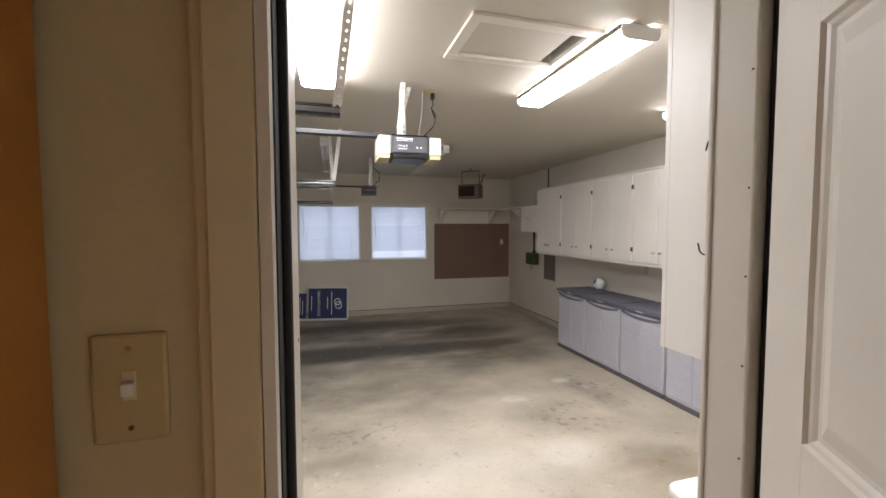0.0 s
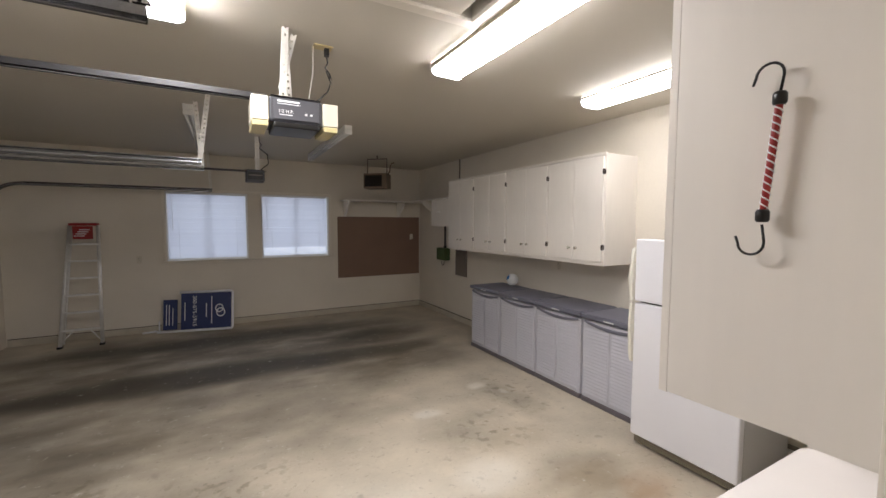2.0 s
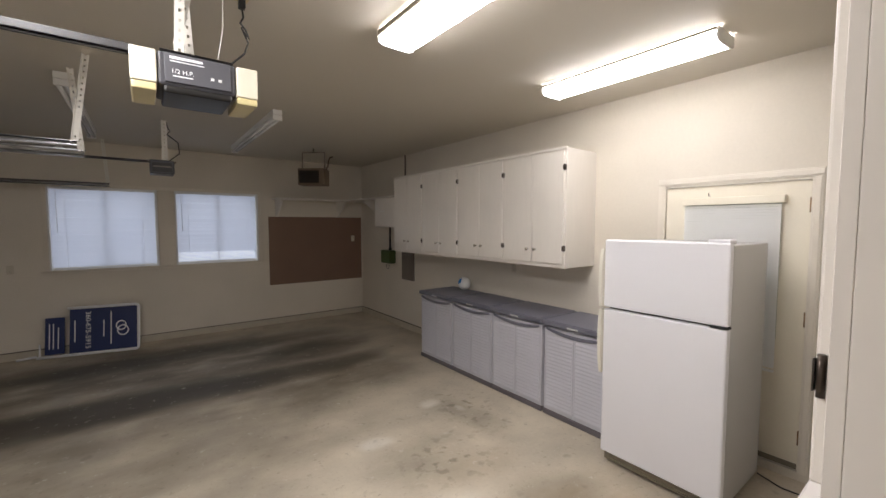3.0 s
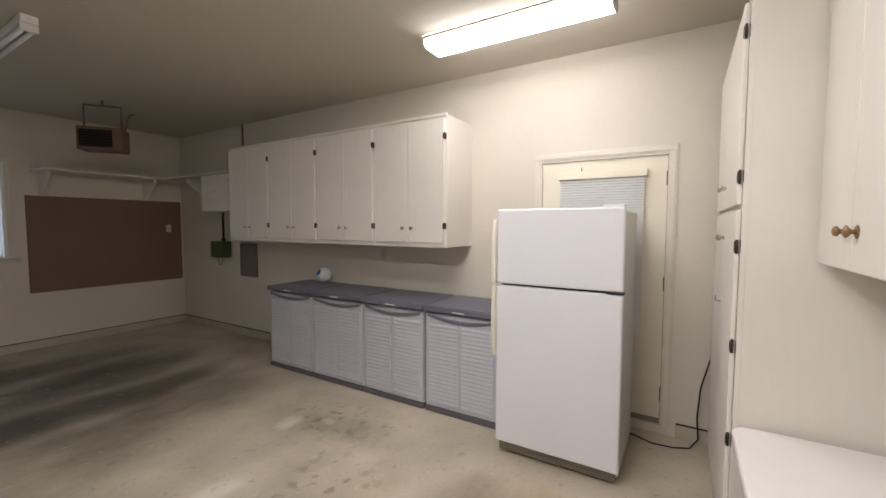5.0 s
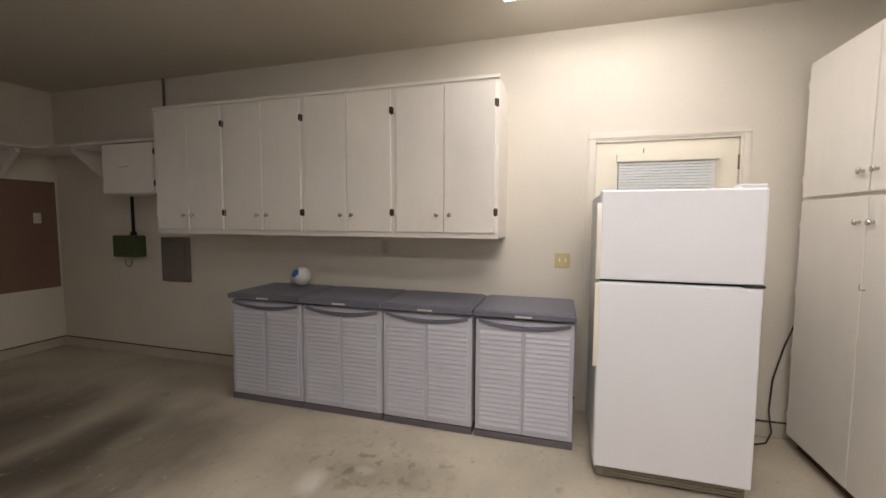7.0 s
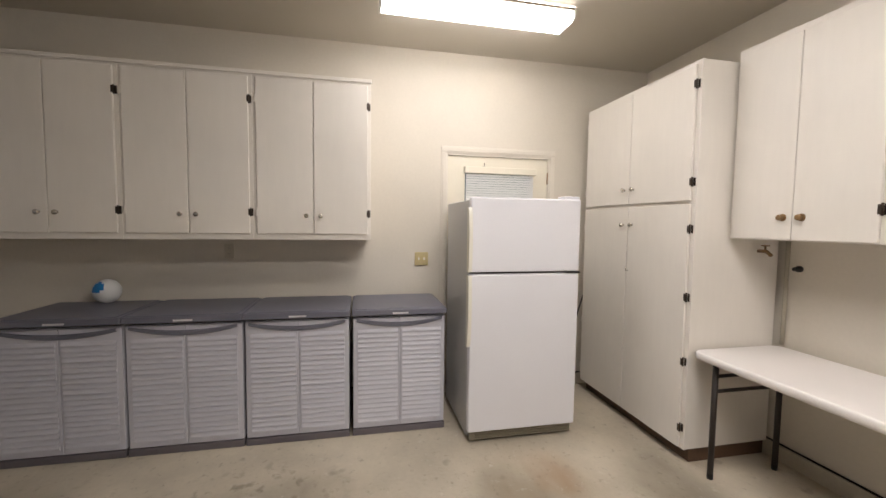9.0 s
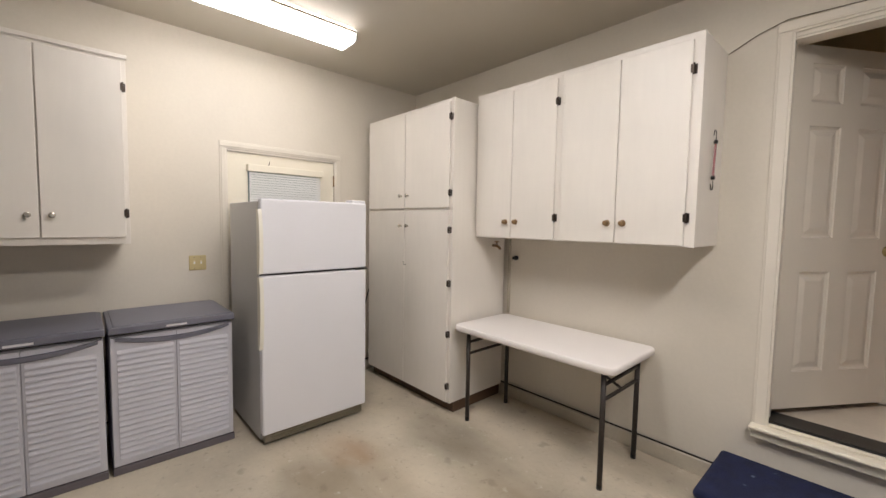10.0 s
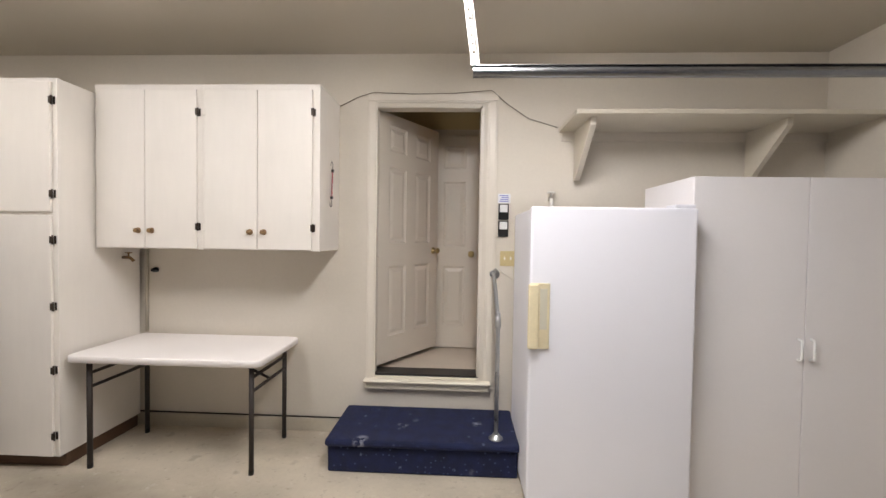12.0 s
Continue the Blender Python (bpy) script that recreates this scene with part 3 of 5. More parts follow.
for z in (0.225, 1.07, 1.83):
    hb = lathe(bmesh.new(), (-0.004, 0.046, z - 0.05), (0, 0, 1), ((0, 0.006), (0.1, 0.006)), 10)
    box(hb, -0.002, -0.0003, 0.008, 0.04, z - 0.05, z + 0.05)
    part("hinge", hb, HINGEBRASS, entry, "worn brass butt hinge")
entry.matrix_world = pose(DX1 - 0.011, 0.4, 0.487, 0, 0, 180 + 57) @ pose(0, -0.042, 0)
# unseen door added here so the doorway looks closed from the garage
closed = panel_door("door_2", 0.8, 2.055, 0.042, "added six-panel door standing in for the closed entry door")
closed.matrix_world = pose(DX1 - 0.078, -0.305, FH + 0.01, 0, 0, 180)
casing("trim_hall_door", "x", -0.3465, 1, DX1 - 0.073 - 0.812, DX1 - 0.073, FH, FH + 2.072, 0.075, 0.016, TRIM, False, "painted casing round the added stand-in door")

# hall behind the entry door
structure("hall_floor", B(-0.42, 1.3, -0.3475, YH - 0.001, FH - 0.05, FH), BOUNCEFLOOR, "unseen hall floor, kept pale to bounce light into the hall", "floor")
structure("hall_ceiling", B(-0.42, 1.3, -0.3475, YH - 0.001, 2.86, 2.92), CEIL, "plain hall ceiling", "ceiling")
structure("wall_hall_back", B(-0.42, 1.3, -0.47, -0.3475, FH, 2.86), HALLPAINT, "plain hall wall", "wall")
structure("wall_hall_left", B(-0.52, -0.42, -0.6, YH - 0.001, FH, 2.92), HALLPAINT, "plain hall wall", "wall")
structure("wall_hall_right", B(1.3, 1.4, -0.6, YH - 0.001, FH, 2.92), HALLPAINT, "plain hall wall", "wall")
wd = thing("door_3", (-0.40, 0.1, FH), "orange-stained wooden door standing open in the hall", "door")
wd["kind"] = "structure"
part("leaf", B(-0.398, -0.35, -0.38, 0.372, FH + 0.01, FH + 2.05, 0.003), WOOD, wd)
part("edge_band", B(-0.349, -0.343, 0.29, 0.372, FH + 0.01, FH + 2.05), WOOD, wd)


def switch_plate(name, m, n, label, toggles="toggle", material=IVORY):
    """A wall plate in its own axes: face towards -y, centre on the origin."""
    w = 0.07 + 0.046 * (n - 1)
    ob = thing(name, (0, 0, 0), label, "switch")
    part("plate", B(-w / 2, w / 2, -0.006, 0, -0.0575, 0.0575, 0.004), material, ob)
    for k in range(n):
        x = (k - (n - 1) / 2) * 0.046
        if toggles == "toggle":
            part("toggle", B(x - 0.005, x + 0.005, -0.016, -0.0061, -0.006, 0.008, 0.002), WHITEP, ob)
            part("slot", B(x - 0.006, x + 0.006, -0.0068, -0.0061, -0.012, 0.018), YELLOWED, ob)
        else:
            for z in (-0.02, 0.02):
                part("socket", B(x - 0.016, x + 0.016, -0.0085, -0.0061, z - 0.013, z + 0.013, 0.001), material, ob)
                for dx in (-0.006, 0.006):
                    part("slot", B(x + dx - 0.001, x + dx + 0.001, -0.0092, -0.0086, z - 0.005, z + 0.005), GASKET, ob)
        for z in (-0.042, 0.042):
            part("screw", lathe(bmesh.new(), (x, -0.0061, z), (0, -1, 0), ((0, 0.003), (0.001, 0.0028)), 8), CHROME, ob)
    ob.matrix_world = m
    return ob


switch_plate("switch_plate", pose(-0.279, YH - 0.004, 1.645), 1, "single ivory light switch on the hall wall")
switch_plate("switch_plate", pose(-0.345, YE, 1.378, 0, 0, 180), 2, "double ivory light switch beside the entry door")
switch_plate("switch_plate", pose(XR, 2.665, 1.19, 0, 0, -90), 2, "double ivory light switch beside the side door")
switch_plate("outlet", pose(XR, 4.175, 1.26, 0, 0, -90), 1, "pale socket above the storage cupboards", "socket", SHELFP)
switch_plate("outlet", pose(-1.08, YF, 1.19), 1, "pale socket beside the window", "socket", SHELFP)
switch_plate("outlet", pose(3.66, YF - 0.012, 1.5), 1, "pale socket on the brown board", "socket", SHELFP)


# ---- windows ----
def window(name, x0, x1, lowtilt, label):
    ob = thing(name, ((x0 + x1) / 2, YF, WZ0), label, "window")
    ob["kind"] = "structure"
    y0, y1 = YF + 0.06, YF + 0.11
    fr = 0.035
    for n, a in (("frame_side", (x0 + 0.001, x0 + fr, WZ0 + 0.001, WZ1 - 0.001)), ("frame_side", (x1 - fr, x1 - 0.001, WZ0 + 0.001, WZ1 - 0.001)),
                 ("frame_head", (x0 + fr + 0.001, x1 - fr - 0.001, WZ1 - fr, WZ1 - 0.001)), ("frame_foot", (x0 + fr + 0.001, x1 - fr - 0.001, WZ0 + 0.001, WZ0 + fr)),
                 ("mullion", ((x0 + x1) / 2 - 0.01, (x0 + x1) / 2 + 0.01, WZ0 + fr + 0.001, WZ1 - fr - 0.001))):
        part(n, B(a[0], a[1], y0, y1, a[2], a[3], 0.004), STRAP, ob)
    for a in ((x0 + 0.001, x0 + 0.020, WZ0 + 0.001, WZ1 - 0.001), (x1 - 0.030, x1 - 0.001, WZ0 + 0.001, WZ1 - 0.001), (x0 + 0.021, x1 - 0.031, WZ1 - 0.012, WZ1 - 0.001), (x0 + 0.021, x1 - 0.031, WZ0 + 0.001, WZ0 + 0.010)):
        part("reveal_board", B(a[0], a[1], YF - 0.024, YF + 0.059, a[2], a[3], 0.002), WHITEP, ob)
    xm = (x0 + x1) / 2
    for a, b in ((x0 + fr + 0.001, xm - 0.011), (xm + 0.011, x1 - fr - 0.001)):
        pane = part("pane", B(a, b, y0 + 0.02, y0 + 0.025, WZ0 + fr + 0.001, WZ1 - fr - 0.001), GLASS, ob)
        pane.visible_shadow = False
    bl = thing("window_blind", ((x0 + x1) / 2, YF + 0.03, WZ0), "white mini blind, nearly closed, in the garage window", "blind", "blinds of the garage windows")
    part("head_rail", B(x0 + 0.024, x1 - 0.034, YF + 0.012, YF + 0.048, WZ1 - 0.038, WZ1 - 0.013, 0.003), WHITEP, bl)
    bm = bmesh.new()
    z, low = WZ1 - 0.045, WZ0 + 0.03
    rnd = random.Random(5)
    while z > low:
        a = radians((lowtilt if z < 1.34 else 57) + rnd.uniform(-3, 3))
        dy, dz = 0.0125 * math.cos(a), 0.0125 * math.sin(a)
        q = [bm.verts.new(p) for p in ((x0 + 0.024, YF + 0.03 - dy, z - dz), (x1 - 0.034, YF + 0.03 - dy, z - dz), (x1 - 0.034, YF + 0.03 + dy, z + dz), (x0 + 0.024, YF + 0.03 + dy, z + dz))]
        bm.faces.new(q)
        z -= 0.0215
    part("slats", bm, BLIND, bl)
    part("foot_rail", B(x0 + 0.024, x1 - 0.034, YF + 0.018, YF + 0.042, low - 0.022, low - 0.006, 0.003), WHITEP, bl)
    for x in (x0 + 0.18, x1 - 0.18):
        part("cord", T(((x, YF + 0.014, WZ1 - 0.04), (x, YF + 0.014, low)), 0.0012, 5), WHITEP, bl)
    part("wand", T(((x0 + 0.09, YF + 0.006, WZ1 - 0.05), (x0 + 0.095, YF + 0.004, WZ1 - 0.62)), 0.0035, 6), WHITEP, bl)
    return ob


window("window_1", *WIN[0], 58, "white sliding window with a closed mini blind")
window("window_2", *WIN[1], 34, "white sliding window with a closed mini blind")
casing("trim_windows", "x", YF - 0.001, -1, WIN[0][0] + 0.004, WIN[1][1] - 0.004, WZ0 + 0.004, WZ1 - 0.004, 0.05, 0.016, TRIM, True, "painted wooden casing round both windows")
structure("trim_window_post", B(WIN[0][1] + 0.002, WIN[1][0] - 0.002, YF - 0.014, YF - 0.001, WZ0 + 0.006, WZ1 - 0.006, 0.003), WALL, "painted post between the windows", "trim")
structure("window_sill", B(WIN[0][0] - 0.08, WIN[1][1] + 0.08, YF - 0.05, YF - 0.018, WZ0 - 0.018, WZ0 + 0.003, 0.004), WALL, "painted window sill", "sill")

# ---- side door ----
casing("trim_side_door", "y", XR - 0.001, -1, SY0 + 0.012, SY1 - 0.012, 0.06, SZ1 + 0.002, 0.058, 0.016, TRIM)
sd = thing("door_4", (XR + 0.03, SY0, SZ0), "closed cream side door with a mini blind over its window", "door")
sd["kind"] = "structure"
for n, a in (("jamb_side", (SY0 + 0.001, SY0 + 0.014, SZ0, SZ1)), ("jamb_side", (SY1 - 0.014, SY1 - 0.001, SZ0, SZ1)), ("jamb_head", (SY0 + 0.015, SY1 - 0.015, SZ1 - 0.014, SZ1 - 0.001))):
    part(n, B(XR - 0.004, XR + 0.14, a[0], a[1], a[2], a[3]), TRIM, sd)
gy0, gy1, gz0, gz1 = SY0 + 0.17, SY1 - 0.17, 0.95, 1.95
for n, a in (("stile", (SY0 + 0.017, gy0, SZ0 + 0.012, SZ1 - 0.017)), ("stile", (gy1, SY1 - 0.017, SZ0 + 0.012, SZ1 - 0.017)), ("lower_panel", (gy0, gy1, SZ0 + 0.012, gz0)), ("top_rail", (gy0, gy1, gz1, SZ1 - 0.017))):
    part(n, B(XR + 0.012, XR + 0.055, *a), CREAM, sd)
sp = part("pane", B(XR + 0.03, XR + 0.036, gy0, gy1, gz0, gz1), GLASS, sd)
sp.visible_shadow = False
for z in (0.25, 1.08, 1.86):
    part("hinge", T(((XR + 0.004, SY0 + 0.016, z), (XR + 0.004, SY0 + 0.016, z + 0.1)), 0.008, 8), OLDBRASS, sd, "brass butt hinge")
part("knob", lathe(bmesh.new(), (XR + 0.012, SY1 - 0.08, 1.0), (-1, 0, 0), ((0, 0.03), (0.006, 0.03), (0.012, 0.012), (0.035, 0.024), (0.055, 0.024), (0.06, 0.01)), 16), OLDBRASS, sd)
part("door_shoe", B(XR + 0.008, XR + 0.011, SY0 + 0.02, SY1 - 0.02, SZ0 + 0.012, SZ0 + 0.05), GRILLE, sd)
db = thing("door_blind", (XR - 0.02, 1.97, 0.72), "cream mini blind hanging on the side door", "blind")
part("valance", B(XR - 0.045, XR + 0.011, 1.645, 2.30, 1.93, 1.985, 0.004), CREAM, db)
bm = bmesh.new()
z = 1.915
while z > 0.75:
    q = [bm.verts.new(p) for p in ((XR - 0.029, 1.665, z - 0.0102), (XR - 0.029, 2.285, z - 0.0102), (XR - 0.011, 2.285, z + 0.0102), (XR - 0.011, 1.665, z + 0.0102))]
    bm.faces.new(q)
    z -= 0.0205
part("slats", bm, WHITEP, db)
part("foot_rail", B(XR - 0.03, XR - 0.01, 1.665, 2.285, 0.725, 0.742, 0.003), WHITEP, db)
part("hook", T(((XR + 0.011, 2.12, 2.0), (XR - 0.012, 2.12, 2.0), (XR - 0.012, 2.12, 2.025)), 0.003, 6), HINGE, db)


# ---- cupboards ----
def knob_at(p, axis, parent, material=CHROME, r=0.016):
    if material == OLDBRASS:
        part("rosette", lathe(bmesh.new(), p, axis, ((0, r * 1.25), (0.0015, r * 1.25), (0.003, r)), 16), OLDBRASS, parent)
    part("knob", lathe(bmesh.new(), p, axis, ((0, r * 0.55), (0.008, r * 0.4), (0.014, r * 0.5), (0.02, r), (0.028, r * 0.95), (0.032, r * 0.5)), 14), material, parent, "round metal knob")


def hinge_at(p, axis, across, parent, material=HINGE, label="dark bronze cabinet hinge"):
    """A wrap hinge: two small leaves and a barrel at p on the face that looks along axis."""
    p, n, s = Vector(p), Vector(axis), Vector(across)
    bm = T((p + Vector((0, 0, -0.029)), p + Vector((0, 0, 0.029))), 0.005, 8)
    c = p - n * 0.0112 + s * 0.007
    e = Vector((abs(s.x), abs(s.y), 0)) * 0.007 + Vector((abs(n.x), abs(n.y), 0)) * 0.001
    box(bm, c.x - e.x, c.x + e.x, c.y - e.y, c.y + e.y, c.z - 0.025, c.z + 0.025)
    c = p + n * 0.0078 - s * 0.005
    box(bm, c.x - e.x, c.x + e.x, c.y - e.y, c.y + e.y, c.z - 0.022, c.z + 0.022)
    part("hinge", bm, material, parent, label)


def wall_unit(name, label, group, side, face, back, a0, a1, z0, z1, edges, knobs, dz0, dz1, knob_metal=CHROME, hinges=(0.14, 0.86)):
    """A cupboard with overlay doors. side 'x': the face looks along -x at x = face and doors run in y; side 'y': the face looks along +y."""
    base = (face, (a0 + a1) / 2, z0) if side == "x" else ((a0 + a1) / 2, face, z0)
    ob = thing(name, base, label, "cabinet", group)
    ax = Vector((-1, 0, 0)) if side == "x" else Vector((0, 1, 0))
    ac = Vector((0, 1, 0)) if side == "x" else Vector((1, 0, 0))
    def blk(f0, f1, s, e, lo, hi, bev=0.003):
        return B(f0, f1, s, e, lo, hi, bev) if side == "x" else B(s, e, f0, f1, lo, hi, bev)
    sgn = -1 if side == "x" else 1
    part("carcass", blk(face - sgn * 0.018, back, a0, a1, z0, z1, 0.001), CAB, ob)
    part("face_frame", blk(face - sgn * 0.0178, face, a0 - 0.0004, a1 + 0.0004, z0 - 0.002, z1 + 0.002, 0.001), CAB, ob)
    for k, (s, e) in enumerate(edges):
        for lo, hi in (dz0, dz1) if isinstance(dz0, tuple) else ((dz0, dz1),):
            d = part("cabinet_door", blk(face + sgn * 0.0015, face + sgn * 0.0195, s, e, lo, hi, 0.004), CAB, ob)
            right = k % 2
            he = e if right else s
            out = 0.012 if right else -0.012
            for h in hinges if hi - lo < 1.2 else (0.085, 0.36, 0.625, 0.9):
                hp = lo + (hi - lo) * h
                q = (face + sgn * 0.0125, he + out * 0.2, hp) if side == "x" else (he + out * 0.2, face + sgn * 0.0125, hp)
                hinge_at(Vector(q) + ac * (0.002 if right else -0.002), ax, ac * (1 if right else -1), d, *((CAB, "painted-over cabinet hinge") if right else (HINGE,)))
            ke = (s + 0.045) if right else (e - 0.045)
            kz = knobs if not isinstance(knobs, dict) else knobs[(lo, hi)]
            q = (face + sgn * 0.0195, ke, kz) if side == "x" else (ke, face + sgn * 0.0195, kz)
            knob_at(q, ax, d, knob_metal)
    return ob


# row over the storage cupboards: four units, doors in pairs
cuts = [3.105, 3.882, 4.658, 5.434, 6.21]
for a, b in zip(cuts, cuts[1:]):
    m = (a + b) / 2
    wall_unit("wall_cabinet", "white painted wall cabinet with two plain doors", "wall cabinets on the long wall", "x", 3.402, XR - 0.001, a + 0.0006, b - 0.0006, 1.372, 2.478,
              ((a + 0.022, m - 0.002), (m + 0.003, b - 0.022)), 1.535, 1.41, 2.445)
single("cornice", B(3.387, 3.400, 3.10, 6.21, 2.464, 2.488, 0.003), CAB, "white painted edge strip on top of the wall cabinets", "trim")
sc = thing("small_cabinet", (3.45, 6.58, 1.735), "small white cabinet with one door under the corner shelf", "cabinet")
part("carcass", B(3.468, XR - 0.001, 6.216, 6.95, 1.735, 2.21, 0.003), CAB, sc)
part("face_stile", B(3.4665, 3.4679, 6.217, 6.299, 1.736, 2.209), CAB, sc)
d = part("cabinet_door", B(3.449, 3.467, 6.30, 6.945, 1.742, 2.2, 0.003), CAB, sc)
for z in (1.83, 2.12):
    hinge_at((3.4585, 6.298, z), (-1, 0, 0), (0, -1, 0), d)
part("handle", T(((3.449, 6.62, 1.99), (3.43, 6.62, 1.99), (3.43, 6.72, 1.985), (3.449, 6.72, 1.985)), 0.005, 6), WHITEP, d)

# entry wall: hanging cupboards and the tall one
ex = [0.965, 1.775, 2.53]
for (a, b), m in zip(zip(ex, ex[1:]), (1.385, 2.165)):
    wall_unit("wall_cabinet", "white painted wall cabinet with worn brass knobs", "wall cabinets over the folding table", "y", 0.955, YE + 0.001, a + 0.0006, b - 0.0006, 1.424, 2.536,
              ((a + (0.048 if a < 1 else 0.03), m - 0.002), (m + 0.002, b - 0.025)), 1.547, 1.428, 2.5, OLDBRASS)
tall = wall_unit("tall_cabinet", "tall white painted cupboard with four doors on a brown toe board", "", "y", 1.2, YE + 0.031, 2.545, 3.745, 0.095, 2.485,
                 ((2.575, 3.136), (3.143, 3.715)), {(0.1, 1.63): 1.50, (1.652, 2.46): 1.76}, (0.1, 1.63), (1.652, 2.46), CHROME)
part("toe_board", B(2.56, 3.73, YE + 0.04, 1.145, 0.001, 0.094), TOE, tall, "bare brown toe board, darkened for the shade under the cupboard")
hp = part("door_hook", T(((3.11, 1.221, 1.16), (3.11, 1.245, 1.16), (3.11, 1.245, 1.19)), 0.003, 6), CHROME, tall)

# shelves in the far corner
def shelf_bracket(parent, along, p, depth, drop, material=CAB):
    """A board bracket under a shelf, from the wall outward."""
    bm = bmesh.new()
    x, y, z = p
    w = 0.018
    prof = ((0, 0), (depth, 0), (depth, -0.05), (0.045, -drop), (0, -drop))
    sides = []
    for s in (-w, w):
        sides.append([bm.verts.new((x + s, y + along[1] * d, z + h) if along[0] == 0 else (x + along[0] * d, y + s, z + h)) for d, h in prof])
    for k in range(5):
        bm.faces.new((sides[0][k], sides[0][(k + 1) % 5], sides[1][(k + 1) % 5], sides[1][k]))
    bm.faces.new(sides[0])
    bm.faces.new(sides[1][::-1])
    part("bracket", bm, material, parent)


s1 = thing("wall_shelf", (3.0, YF, 2.2), "white painted plank shelf on wooden brackets below the heater", "shelf")
part("plank", B(2.14, XR - 0.001, 7.88, YF - 0.001, 2.212, 2.235, 0.003), CAB, s1)
for x in (2.22, 3.35):
    shelf_bracket(s1, (0, -1), (x, YF - 0.001, 2.211), 0.36, 0.3)
s2 = thing("wall_shelf", (3.65, 7.4, 2.2), "white painted plank shelf over the small cabinet", "shelf")
part("plank", B(3.43, XR - 0.001, 6.216, 7.877, 2.212, 2.235, 0.003), CAB, s2)
shelf_bracket(s2, (-1, 0), (XR - 0.001, 7.45, 2.211), 0.36, 0.3)

# shelf over the freezer
s3 = thing("wall_shelf", (-1.6, YE, 2.3), "cream painted plank shelf on wooden brackets over the freezer", "shelf")
part("plank", B(XL + 0.001, -0.71, YE + 0.001, 1.0, 2.335, 2.365, 0.003), SHELFP, s3)
part("wall_cleat", B(XL + 0.001, -0.73, YE + 0.001, YE + 0.02, 2.27, 2.334), WALL, s3)
for x in (-0.84, -2.08):
    shelf_bracket(s3, (0, 1), (x, YE + 0.021, 2.334), 0.38, 0.36, SHELFP)

# brown board, electrical boxes
single("hardboard_panel", B(2.08, 3.845, YF - 0.011, YF - 0.001, 0.70, 1.915, 0.002), CORK, "brown hardboard panel on the far wall", "board")
pb = thing("electrical_panel", (XR, 6.56, 0.84), "grey-brown electrical panel let into the wall", "fuse box")
part("cover", B(XR - 0.02, XR - 0.001, 6.375, 6.755, 0.84, 1.305, 0.004), PANELBOX, pb)
part("cover_door", B(XR - 0.026, XR - 0.021, 6.43, 6.70, 0.9, 1.26, 0.003), PANELBOX, pb)
gb = thing("green_junction_box", (XR - 0.06, 7.12, 1.08), "green metal box with a grey cable on the wall", "junction box")
part("box", B(XR - 0.13, XR - 0.001, 6.98, 7.3, 1.09, 1.32, 0.012), GREEN, gb)
part("neck", lathe(bmesh.new(), (XR - 0.06, 7.08, 1.32), (0, 0, 1), ((0, 0.03), (0.03, 0.03), (0.05, 0.016)), 12), BLACK, gb)
part("conduit", T(((XR - 0.06, 7.08, 1.36), (XR - 0.06, 7.08, 1.735)), 0.016, 10), BLACK, gb, "black conduit")
part("loop_cable", T([(XR - 0.06, 7.17 + 0.05 * math.cos(a), 1.04 + 0.06 * math.sin(a)) for a in [math.pi * (0.1 - 1.2 * k / 10) for k in range(11)]], 0.005, 6), PANELBOX, gb)
single("conduit", T(((XR - 0.014, 6.63, 2.24), (XR - 0.014, 6.63, H - 0.001)), 0.013, 10), PANELBOX, "thin grey conduit running up to the ceiling", "conduit")


